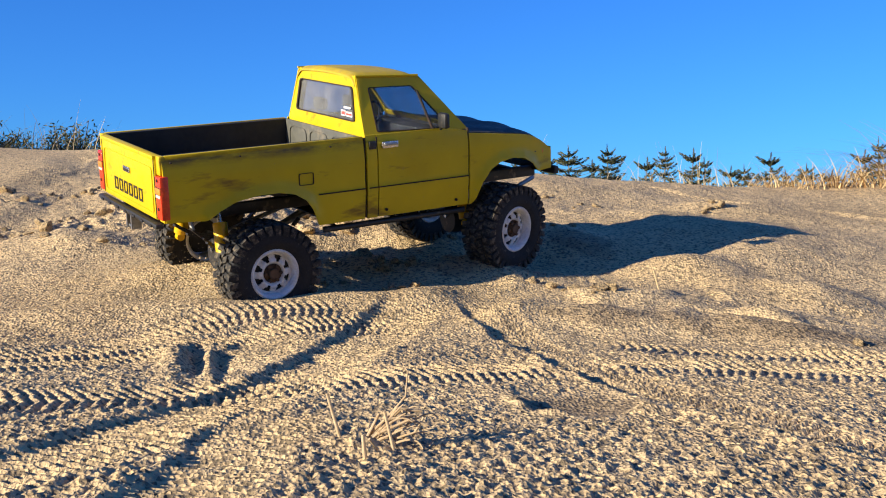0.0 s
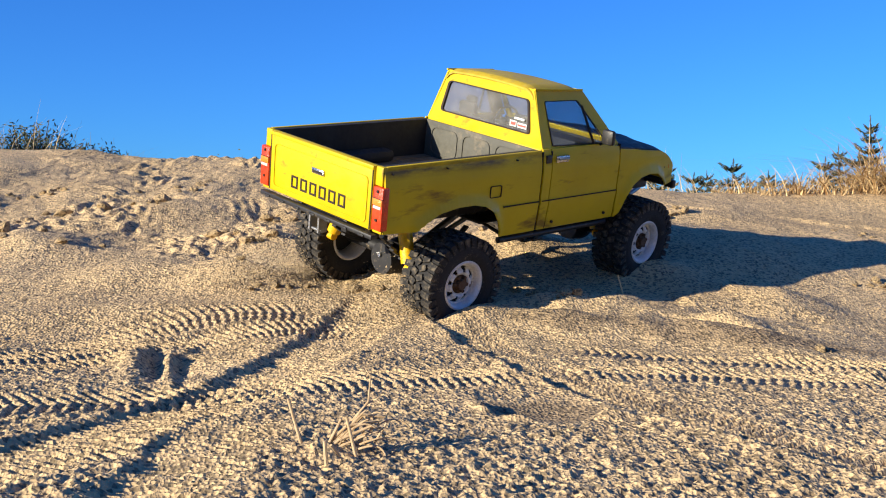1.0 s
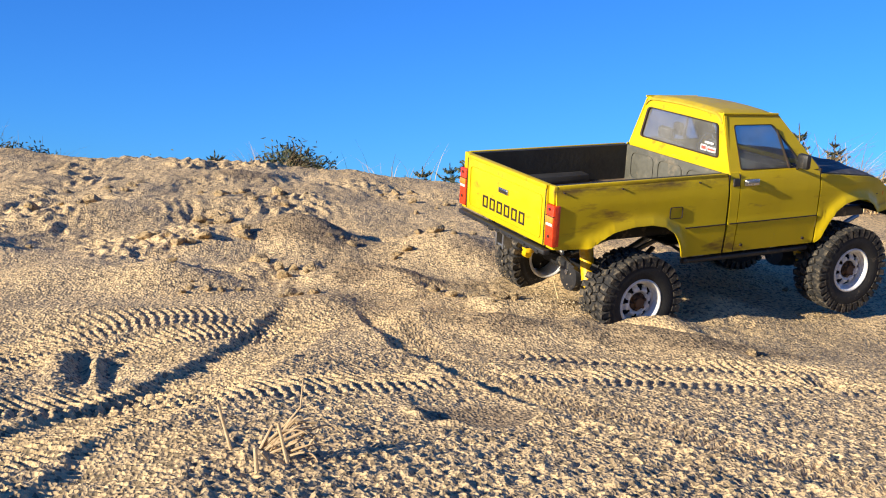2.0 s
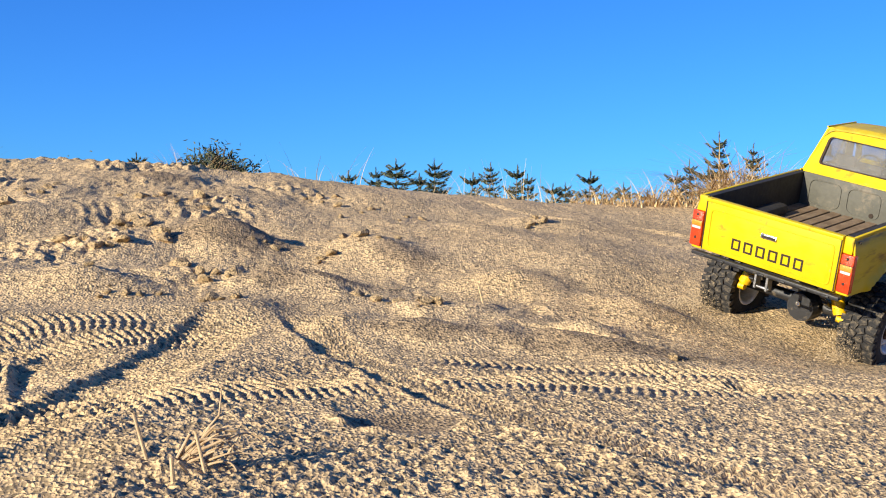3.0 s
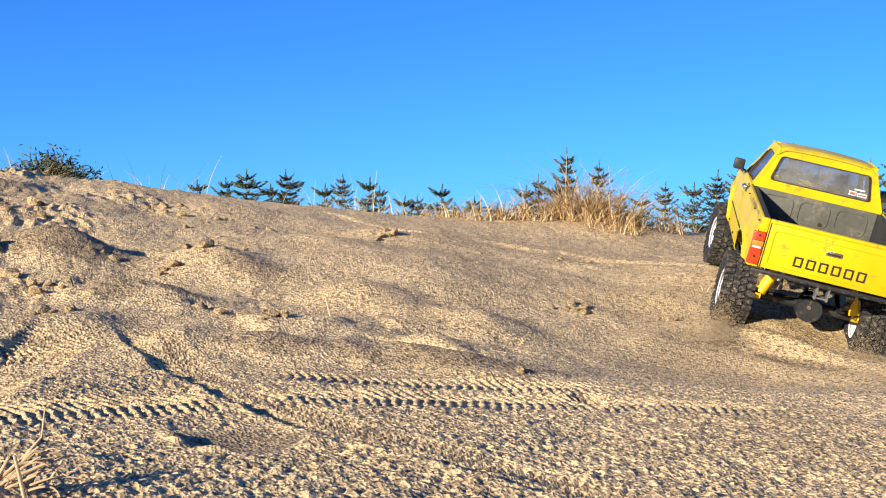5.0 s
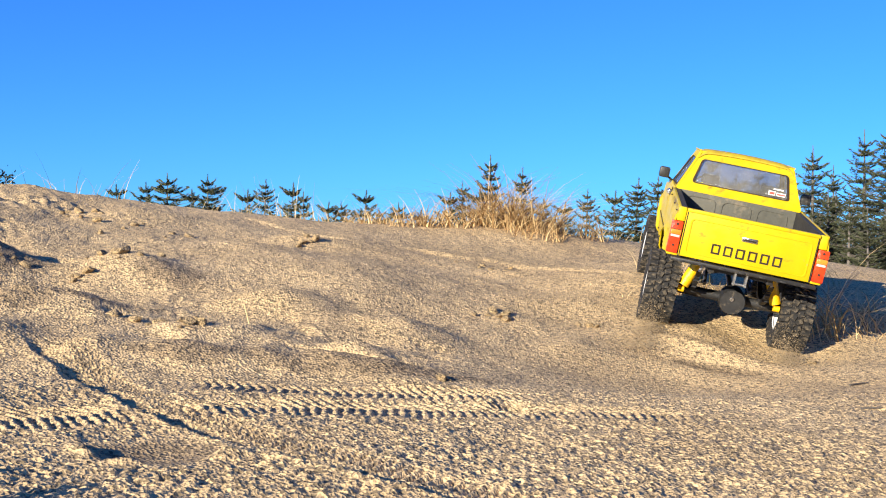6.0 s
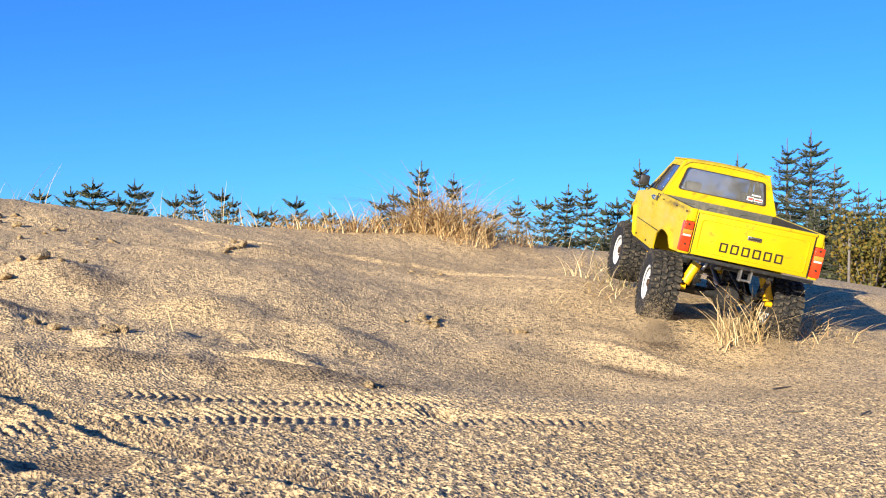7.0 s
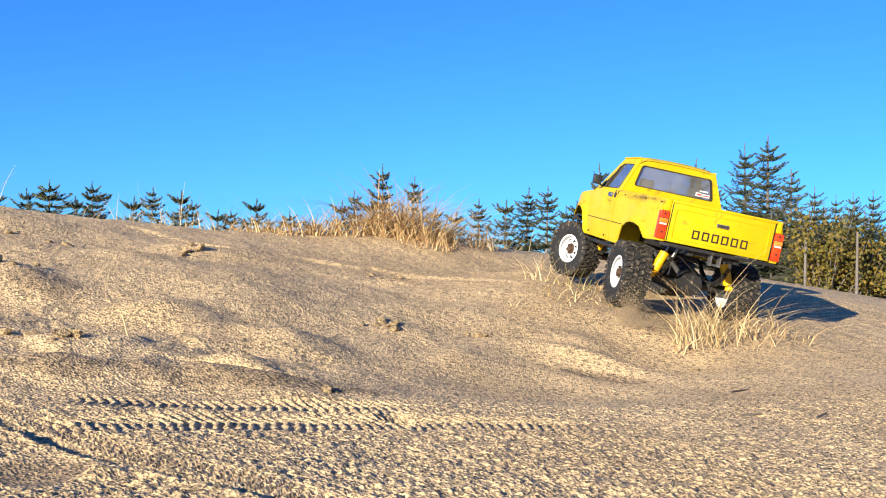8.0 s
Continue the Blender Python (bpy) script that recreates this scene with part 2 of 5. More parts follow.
def ring_panel(outer, inner, thick):
    """A frame between two loops of equal count, with thickness."""
    bm = bmesh.new()
    loops = [[bm.verts.new(p) for p in outer], [bm.verts.new(p) for p in inner], [bm.verts.new(Vector(p) + Vector(thick)) for p in inner], [bm.verts.new(Vector(p) + Vector(thick)) for p in outer]]
    n = len(outer)
    for k in range(4):
        a, b = loops[k], loops[(k + 1) % 4]
        for i in range(n):
            bm.faces.new((a[i], a[(i + 1) % n], b[(i + 1) % n], b[i]))
    return bm


def slab(loop, thick):
    """A flat plate with that outline."""
    bm = bmesh.new()
    a = [bm.verts.new(p) for p in loop]
    b = [bm.verts.new(Vector(p) + Vector(thick)) for p in loop]
    bm.faces.new(a)
    bm.faces.new(b[::-1])
    for i in range(len(a)):
        bm.faces.new((a[i], a[(i + 1) % len(a)], b[(i + 1) % len(a)], b[i]))
    return bm
# ---- ground: one sheet of dune sand ----
def smooth_line(x, knots):
    """A smooth curve through the few (x, value) knots."""
    kx, kv = np.array([k[0] for k in knots]), np.array([k[1] for k in knots])
    slopes = np.gradient(kv, kx)
    x = np.clip(x, kx[0], kx[-1])
    i = np.clip(np.searchsorted(kx, x) - 1, 0, len(kx) - 2)
    h = kx[i + 1] - kx[i]
    s = (x - kx[i]) / h
    return ((1 + 2 * s) * (1 - s) ** 2 * kv[i] + s * (1 - s) ** 2 * h * slopes[i] + s * s * (3 - 2 * s) * kv[i + 1] + s * s * (s - 1) * h * slopes[i + 1])


def noise2(x, y, seed=0):
    """Gradient noise in the plane, about -0.7 to 0.7."""
    xi, yi = np.floor(x).astype(np.int64), np.floor(y).astype(np.int64)
    xf, yf = x - xi, y - yi

    def corner(dx, dy):
        h = ((xi + dx) * 374761393 + (yi + dy) * 668265263 + seed * 974711) & 0x7FFFFFFF
        h = ((h ^ (h >> 13)) * 1274126177) & 0x7FFFFFFF
        a = (h ^ (h >> 16)) % 65536 * (2 * np.pi / 65536)
        return np.cos(a) * (xf - dx) + np.sin(a) * (yf - dy)

    u, v = xf * xf * xf * (xf * (6 * xf - 15) + 10), yf * yf * yf * (yf * (6 * yf - 15) + 10)
    low = corner(0, 0) * (1 - u) + corner(1, 0) * u
    high = corner(0, 1) * (1 - u) + corner(1, 1) * u
    return low * (1 - v) + high * v


def bump(x, y, cx, cy, height, rx, ry=None, turn=0.0):
    c, s = math.cos(radians(turn)), math.sin(radians(turn))
    u, v = (x - cx) * c + (y - cy) * s, -(x - cx) * s + (y - cy) * c
    return height * np.exp(-(u / rx) ** 2 - (v / (ry or rx)) ** 2)


FOOT_Y = ((-1.6, 0.95), (-0.4, 0.95), (0.2, 0.98), (0.7, 1.05), (1.2, 1.1), (2.4, 1.0))
FOOT_Z = ((-1.6, 0.0), (-0.4, -0.005), (0.0, -0.01), (0.4, -0.022), (0.8, -0.028), (1.2, -0.02), (2.4, -0.03))
CREST_Y = ((-1.6, 2.1), (0.0, 2.1), (1.2, 2.15), (2.4, 2.3))
CREST_Z = ((-1.6, 0.27), (-0.8, 0.24), (-0.4, 0.222), (-0.1, 0.213), (0.18, 0.193), (0.37, 0.18), (0.52, 0.172), (0.76, 0.158), (1.15, 0.155), (1.6, 0.14), (2.05, 0.105), (2.4, 0.06))


def dune(x, y):
    """The large form of the dune: a flat apron, a slope, a crest and the fall behind it."""
    fy, fz, cy, cz = (smooth_line(x, k) for k in (FOOT_Y, FOOT_Z, CREST_Y, CREST_Z))
    s = np.clip((y - fy) / (cy - fy), 0, 1)
    z = fz + (cz - fz) * (0.75 * s + 0.25 * s * s * (3 - 2 * s))
    z = z - 0.02 * np.clip((fy - y) / 0.5, 0, 2)
    past = np.clip(y - cy, 0, None)
    z = z - (cz + 0.5) * (1 - np.exp(-(past / 1.6) ** 2))
    side = np.clip(np.abs(x - 0.4) - 2.2, 0, None)
    z = z * np.exp(-(side / 4) ** 2)
    z = z + bump(x, y, 0.92, 1.52, 0.03, 0.16) + bump(x, y, 0.68, 1.1, -0.02, 0.2, 0.12) + bump(x, y, 0.4, 1.46, 0.03, 0.2, 0.14) + bump(x, y, 0.92, 1.2, -0.014, 0.1, 0.06)
    # an unseen ridge added behind the camera, to block sky light from there
    r, a = np.hypot(x, y), np.degrees(np.arctan2(x, y)) % 360
    rise = np.clip((r - 2.2) / 3.2, 0, 1)
    rise = rise * rise * (3 - 2 * rise)
    z = z + 3.2 * rise * np.clip((a - 128) / 26, 0, 1) * np.clip((216 - a) / 26, 0, 1) * np.exp(-np.clip(r - 7, 0, None) / 12)
    return z
def fine_lines(lo, hi, step, far):
    """Grid lines: even in the middle, ever wider towards the horizon."""
    mid = list(np.arange(lo, hi, step))
    out, gap = [], step
    edge = mid[-1]
    while edge < far:
        gap *= 1.16
        edge += gap
        out.append(edge)
    back, gap, edge = [], step, mid[0]
    while edge > -far:
        gap *= 1.16
        edge -= gap
        back.append(edge)
    return np.array(back[::-1] + mid + out)


# tyre tracks on the apron: the middle of each rut, its width, depth and how crisp its lugs are
TRACKS = (
    (((-0.23, 0.44), (-0.169, 0.559), (-0.131, 0.659), (-0.091, 0.785), (-0.053, 0.979), (-0.022, 1.084)), 0.058, 0.0034, 1.15, 0.0075),
    (((0.03, 1.098), (0.08, 0.939), (0.121, 0.793), (0.18, 0.674), (0.236, 0.582), (0.32, 0.45)), 0.044, 0.0042, 0.9, 0.0075),
    (((-0.5, 0.6), (-0.264, 0.651), (-0.163, 0.694), (-0.071, 0.747), (0.006, 0.784), (0.092, 0.824)), 0.07, 0.0022, 1.15, 0.0088),
    (((0.1, 0.83), (0.2, 0.85), (0.311, 0.845), (0.442, 0.84), (0.56, 0.82)), 0.07, 0.0018, 0.85, 0.0088),
    (((0.13, 0.955), (0.235, 0.935), (0.336, 0.92), (0.45, 0.92)), 0.05, 0.002, 1.0, 0.0088),
    (((-0.5, 0.74), (-0.38, 0.79), (-0.278, 0.86), (-0.185, 0.935), (-0.114, 0.986), (-0.03, 1.0)), 0.05, 0.0028, 1.1, 0.0075),
    (((-0.13, 0.38), (-0.109, 0.464), (-0.102, 0.542), (-0.089, 0.654)), 0.052, 0.003, 1.1, 0.0075),
    (((-0.155, 0.78), (-0.148, 0.86), (-0.15, 0.95)), 0.05, 0.0028, 1.1, 0.0075),
    (((-0.5, 0.66), (-0.36, 0.735), (-0.26, 0.82), (-0.2, 0.91)), 0.045, 0.0025, 1.1, 0.0075),
    (((-0.3, 0.88), (-0.2, 1.0), (-0.08, 1.04)), 0.045, 0.002, 0.9, 0.0088),
)
# soft forms: x, y, height, half-lengths, turn
MOUNDS = (
    (-0.008, 1.1, 0.006, 0.03, 0.03, 0), (0.155, 1.12, 0.008, 0.07, 0.03, 0), (0.06, 1.05, 0.008, 0.07, 0.025, 60), (0.229, 1.135, 0.008, 0.045, 0.03, 0), (0.3, 1.27, 0.016, 0.06, 0.05, 10),
    (0.38, 1.2, 0.01, 0.09, 0.04, -20), (0.302, 1.05, -0.009, 0.035, 0.008, -25), (0.33, 1.075, 0.006, 0.05, 0.02, -25), (0.362, 1.06, -0.008, 0.015, 0.01, 0),
    (-0.186, 0.83, -0.006, 0.008, 0.07, 12), (-0.166, 0.82, -0.004, 0.006, 0.07, 12), (-0.203, 0.83, 0.008, 0.011, 0.06, 12), (-0.176, 0.82, 0.005, 0.005, 0.06, 12), (0.0, 1.13, 0.006, 0.05, 0.03, 20),
    (0.088, 0.69, -0.007, 0.042, 0.03, 0), (0.046, 0.69, 0.005, 0.006, 0.012, 30), (0.125, 0.672, 0.007, 0.012, 0.008, 20), (0.066, 0.665, 0.004, 0.012, 0.004, -20),
    (-0.07, 1.438, 0.02, 0.07, 0.06, 0), (0.0, 1.21, 0.008, 0.05, 0.03, 30), (0.083, 1.184, 0.006, 0.045, 0.03, -15), (0.3, 1.08, 0.007, 0.13, 0.035, -8), (0.168, 1.13, 0.004, 0.04, 0.025, 0),
    (0.046, 1.455, -0.012, 0.02, 0.015, 0), (0.379, 0.875, 0.006, 0.02, 0.012, 0), (0.395, 0.872, -0.006, 0.014, 0.01, 0), (0.12, 1.43, 0.014, 0.06, 0.04, 20), (-0.2, 1.62, 0.02, 0.08, 0.06, 0), (-0.35, 1.5, 0.02, 0.1, 0.05, 30),
    (-0.45, 1.3, 0.016, 0.08, 0.06, -20), (-0.3, 1.2, 0.014, 0.06, 0.05, 40), (-0.1, 1.25, 0.012, 0.05, 0.03, 0), (0.3, 1.6, 0.012, 0.12, 0.06, 0), (0.2, 1.85, 0.014, 0.1, 0.06, 10), (0.5, 1.75, 0.01, 0.12, 0.05, -20),
    (0.82, 1.218, 0.01, 0.08, 0.02, -40), (0.98, 1.34, 0.01, 0.06, 0.05, 20), (0.9, 1.03, -0.004, 0.05, 0.03, 0), (1.15, 1.3, 0.012, 0.09, 0.04, 20), (0.72, 1.4, 0.01, 0.1, 0.05, 0), (-0.206, 1.03, 0.012, 0.1, 0.04, 0), (-0.36, 1.0, 0.01, 0.08, 0.04, 10),
    (0.888, 2.05, 0.025, 0.2, 0.12, 0), (-0.042, 0.558, 0.007, 0.016, 0.014, 0), (1.5, 1.6, 0.015, 0.2, 0.08, 10), (0.62, 1.2, 0.012, 0.05, 0.03, 30),
    (-0.056, 1.430, 0.012, 0.085, 0.04, 0), (-0.004, 1.226, 0.010, 0.038, 0.030, 10), (0.049, 1.237, 0.008, 0.045, 0.025, -10), (0.166, 1.385, 0.012, 0.050, 0.060, 30), (-0.179, 1.387, 0.014, 0.050, 0.050, 0),
    (0.297, 1.024, 0.013, 0.130, 0.035, -14), (0.341, 0.959, 0.006, 0.040, 0.020, -20), (0.138, 1.051, 0.010, 0.060, 0.030, -8), (0.346, 0.905, -0.006, 0.018, 0.008, -30), (0.386, 0.866, -0.005, 0.020, 0.010, -10),
    (-0.301, 1.662, -0.012, 0.030, 0.030, 0), (0.053, 1.450, -0.010, 0.022, 0.012, 0), (0.102, 1.189, -0.008, 0.018, 0.012, 0), (-0.179, 1.907, 0.012, 0.080, 0.050, 0), (-0.189, 1.190, 0.012, 0.060, 0.040, 0),
    (0.627, 1.523, 0.006, 0.050, 0.030, 0), (0.408, 1.744, 0.010, 0.050, 0.030, 0), (-0.076, 1.081, 0.010, 0.080, 0.030, 0), (0.837, 1.269, 0.010, 0.050, 0.040, -40), (0.792, 1.176, -0.006, 0.070, 0.020, -35),
    (1.013, 1.714, 0.012, 0.060, 0.040, 10), (0.711, 1.618, 0.008, 0.050, 0.020, 0), (0.311, 1.168, 0.010, 0.070, 0.030, -5), (0.308, 1.055, -0.008, 0.050, 0.008, -25), (0.259, 1.268, 0.010, 0.060, 0.030, 0),
    # the sand that the wheels sink into
    (0.07, 1.215, 0.012, 0.05, 0.045, 0), (0.41, 1.19, 0.013, 0.06, 0.05, 0), (0.4, 1.34, 0.014, 0.08, 0.07, 10), (1.22, 1.36, 0.016, 0.1, 0.08, 10), (-0.19, 1.19, 0.008, 0.07, 0.05, 0),
)


def rut(x, y, path, width, depth, lugs, pitch):
    """The print of one tyre: a pressed groove with raised lug marks and a soft berm on both sides."""
    p = [Vector((*a, 0)) for a in path]
    pts = []
    for i in range(len(p) - 1):
        a, b, c, d = p[max(0, i - 1)], p[i], p[i + 1], p[min(len(p) - 1, i + 2)]
        for k in range(6):
            s = k / 6
            pts.append(0.5 * (2 * b + (c - a) * s + (2 * a - 5 * b + 4 * c - d) * s * s + (3 * b - a - 3 * c + d) * s ** 3))
    pts = np.array([q[:2] for q in pts + [p[-1]]])
    lo, hi = pts.min(0) - 0.06, pts.max(0) + 0.06
    near = (x > lo[0]) & (x < hi[0]) & (y > lo[1]) & (y < hi[1])
    px, py = x[near], y[near]
    best, across, run = np.full(px.shape, 9.0), np.zeros(px.shape), np.zeros(px.shape)
    length = 0.0
    for a, b in zip(pts, pts[1:]):
        d = b - a
        n = math.hypot(*d)
        d = d / n
        s = np.clip((px - a[0]) * d[0] + (py - a[1]) * d[1], 0, n)
        ox, oy = px - a[0] - s * d[0], py - a[1] - s * d[1]
        r = np.hypot(ox, oy)
        take = r < best
        best[take], across[take], run[take] = r[take], (d[0] * oy - d[1] * ox)[take], (length + s)[take]
        length += n
    wob = 0.004 * noise2(run * 30, across * 0 + width * 77)
    h = width / 2
    inside = 1 / (1 + np.exp((np.abs(across + wob) - h) / 0.0018))
    berm = np.exp(-((np.abs(across + wob) - h - 0.006) / 0.006) ** 2)
    print_ = np.tanh(2.5 * np.sin(2 * np.pi * (run + 0.35 * np.abs(across)) / pitch + np.where(np.abs(across) < h * 0.45, 1.6, 0.0)))
    # ruts running near to far tilt deeper on the left, for a shaded edge
    rise, over = pts[-1][1] - pts[0][1], pts[-1][0] - pts[0][0]
    lean = 0.0 if abs(rise) < abs(over) else math.copysign(0.55, rise)
    deep = depth * (1 + lean * np.clip((across + wob) / h, -1, 1))
    fade = np.clip(np.minimum(run, length - run) / 0.04, 0, 1)
    keep = 0.8 + 0.35 * noise2(px * 22, py * 22, 5)
    out = np.zeros(x.shape)
    out[near] = fade * keep * (-deep * inside + deep * 0.38 * berm * (0.8 + noise2(px * 60, py * 60, 9)) + 0.0016 * lugs * print_ * inside)
    return out, near, inside * fade


def sand_height(x, y):
    z = dune(x, y)
    for cx, cy, h, rx, ry, turn in MOUNDS:
        near = (np.abs(x - cx) < 3.5 * max(rx, ry)) & (np.abs(y - cy) < 3.5 * max(rx, ry))
        z[near] += bump(x[near], y[near], cx, cy, h, rx, ry, turn)
    close = (np.abs(x - 0.5) < 4) & (np.abs(y - 1.3) < 4)
    cx, cy = x[close], y[close]
    slope = np.clip((cy - 1.1) / 0.25, 0, 1)
    dense = np.clip((cx + 0.75) / 0.14, 0, 1) * np.clip((1.85 - cx) / 0.14, 0, 1) * np.clip((cy - 0.3) / 0.1, 0, 1) * np.clip((2.6 - cy) / 0.2, 0, 1)
    left = np.clip((0.3 - cx) / 0.35, 0, 1) * slope
    wx, wy = cx + 0.03 * noise2(cx * 9, cy * 9, 21), cy + 0.03 * noise2(cx * 9, cy * 9, 22)
    add = 0.004 * noise2(cx * 4, cy * 4, 1) + 0.003 * noise2(cx * 14, cy * 14, 2)
    add += left * (0.016 * noise2(wx * 8, wy * 5, 3) + 0.004 * noise2(wx * 22, wy * 16, 4) - 0.003 * np.abs(noise2(wx * 24, wy * 14, 6)) + 0.002 * noise2(wx * 70, wy * 60, 16))
    chunky = np.clip(noise2(cx * 6, cy * 6, 30) * 4, 0, 1) * left
    add += chunky * 0.0045 * np.clip(noise2(wx * 60, wy * 52, 7) * 3, -0.3, 1)
    add += slope * (1 - left) * (0.0032 * noise2(wx * 11, wy * 9, 8) + 0.0018 * noise2(cx * 45, cy * 40, 9))
    apron = np.clip((0.98 - cy + 0.05 * noise2(cx * 9, cy * 9, 61)) / 0.08, 0, 1)
    smooth = np.ones(cx.shape) - 0.96 * np.exp(-(((cx - 0.088) / 0.052) ** 2 + ((cy - 0.69) / 0.04) ** 2) ** 2)
    grain = 0.0018 * noise2(cx * 150, cy * 140, 11) + 0.0024 * noise2(cx * 260, cy * 240, 12)
    near_more = 0.85 + 0.5 * np.clip((0.75 - cy) / 0.3, 0, 1)
    add += apron * 0.002 * noise2(cx * 40, cy * 40, 13) * smooth
    broken = np.exp(-((cx - 0.28) / 0.22) ** 2 - ((cy - 1.12) / 0.12) ** 2)
    add += broken * (0.007 * np.clip(0.25 - np.abs(noise2(wx * 13, wy * 13, 51)), 0, 1) * 2 + 0.005 * noise2(wx * 26, wy * 26, 52))
    # ripples and a small broken step high on the slope
    add *= 0.15 + 0.85 * dense
    step_y = 1.86 - 0.62 * np.clip(cx - 0.5, -0.2, 0.5) ** 1 + 0.12 * noise2(cx * 6, cx * 0 + 0.5, 14) + 0.045 * noise2(cx * 19, cx * 0 + 0.5, 17)
    here = np.clip((cx - 0.35) / 0.1, 0, 1) * np.clip((0.95 - cx) / 0.15, 0, 1)
    add += here * (0.005 + 0.006 * noise2(cx * 8, cy * 8, 18)) / (1 + np.exp(np.clip(-(cy - step_y + 0.008 * noise2(cx * 45, cy * 45, 15)) / 0.004, -40, 40))) * np.exp(-np.clip(cy - step_y, 0, None) / 0.12)
    pressed, press = np.zeros(x.shape), np.zeros(x.shape)
    for path, width, depth, lugs, pitch in TRACKS:
        print_z, near, inside = rut(x, y, path, width, depth, lugs, pitch)
        press += print_z
        pressed[near] = np.maximum(pressed[near], inside)
    add += grain * smooth * (apron * near_more + (1 - apron) * 0.36) * (1 - 0.93 * pressed[close]) * dense
    z[close] += add
    z += press
    far = np.hypot(x, y)
    rolls = np.clip((far - 6) / 20, 0, 1)
    z += rolls * (0.5 * noise2(x * 0.05, y * 0.05, 40) - 0.3)
    return z


# patches of darker sand, most just right of a mound: x, y, half-lengths, turn
DARK_PATCHES = ((-0.044, 1.420, 0.094, 0.053, 0), (0.008, 1.216, 0.046, 0.030, 10), (0.061, 1.227, 0.054, 0.025, -10), (0.178, 1.375, 0.040, 0.054, 30), (0.309, 1.014, 0.130, 0.032, -14), (0.150, 1.041, 0.054, 0.027, -8), (-0.167, 1.897, 0.064, 0.040, 0), (0.804, 1.166, 0.063, 0.018, -35), (0.088, 0.69, 0.045, 0.032, 0))


def darkening(x, y):
    amount = np.zeros(x.shape)
    for cx, cy, rx, ry, turn in DARK_PATCHES:
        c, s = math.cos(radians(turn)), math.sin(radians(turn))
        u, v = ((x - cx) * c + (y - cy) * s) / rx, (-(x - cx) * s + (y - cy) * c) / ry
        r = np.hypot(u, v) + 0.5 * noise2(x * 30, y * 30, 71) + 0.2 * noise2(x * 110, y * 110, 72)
        amount = np.maximum(amount, np.clip((1.05 - r) / 0.3, 0, 1))
    return amount


def build_ground():
    xs = fine_lines(-0.45, 0.6, 0.0016, 900.0)
    coarse = np.arange(0.6, 1.75, 0.0024)
    spread = fine_lines(-0.62, 1.75, 0.0024, 900.0)
    xs = np.concatenate([spread[spread < -0.451], xs[(xs > -0.4505) & (xs < 0.5995)], coarse, spread[spread > coarse[-1] + 0.001]])
    ys = np.concatenate([fine_lines(0.42, 1.02, 0.0018, 900.0)])
    ys = ys[ys < 1.02]
    ahead, gap, edge = [], 0.0018, 1.02
    while edge < 2000:
        gap = min(gap * 1.004, 0.0065) if edge < 2.35 else gap * 1.12
        ahead.append(edge)
        edge += gap
    ys = np.concatenate([ys, ahead])
    gx, gy = np.meshgrid(xs, ys)
    gz = sand_height(gx, gy)
    nx, ny = len(xs), len(ys)
    me = bpy.data.meshes.new("ground")
    me.vertices.add(nx * ny)
    me.vertices.foreach_set("co", np.stack([gx, gy, gz], -1).astype(np.float32).ravel())
    i = (np.arange(ny - 1)[:, None] * nx + np.arange(nx - 1)[None]).ravel()
    quads = np.stack([i, i + 1, i + nx + 1, i + nx], -1).astype(np.int32)
    me.loops.add(quads.size)
    me.loops.foreach_set("vertex_index", quads.ravel())
    me.polygons.add(len(quads))
    me.polygons.foreach_set("loop_start", np.arange(0, quads.size, 4, dtype=np.int32))
    me.polygons.foreach_set("use_smooth", np.ones(len(quads), bool))
    me.update()
    me.attributes.new("darkened", "FLOAT", "POINT").data.foreach_set("value", darkening(gx, gy).astype(np.float32).ravel())
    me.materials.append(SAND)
    return tagged(new("ground", me), "tan dune sand with tyre tracks, crumbled lumps and low mounds", "sand", kind="structure")


def ground_z(x, y):
    return float(sand_height(np.array([[x]], float), np.array([[y]], float))[0, 0])


ground = build_ground()


# ---- crumbled lumps of damp sand on the slope ----
def sand_clod(size, seed):
    rng = random.Random(seed)
    bm = bmesh.new()
    bmesh.ops.create_icosphere(bm, subdivisions=2, radius=size)
    cuts = [Vector((rng.uniform(-1, 1), rng.uniform(-1, 1), rng.uniform(-1, 1))).normalized() for _ in range(11)]
    for v in bm.verts:
        for c in cuts:
            over = v.co.dot(c) - size * 0.55
            if over > 0:
                v.co -= c * over * 0.97
        v.co *= 1 + 0.08 * noise.noise(v.co / size * 1.8 + Vector((seed, 0, 0)))
        v.co.z *= 0.75
    me = bpy.data.meshes.new("sand_clod")
    bm.to_mesh(me)
    bm.free()
    me.materials.append(CLOD)
    return me


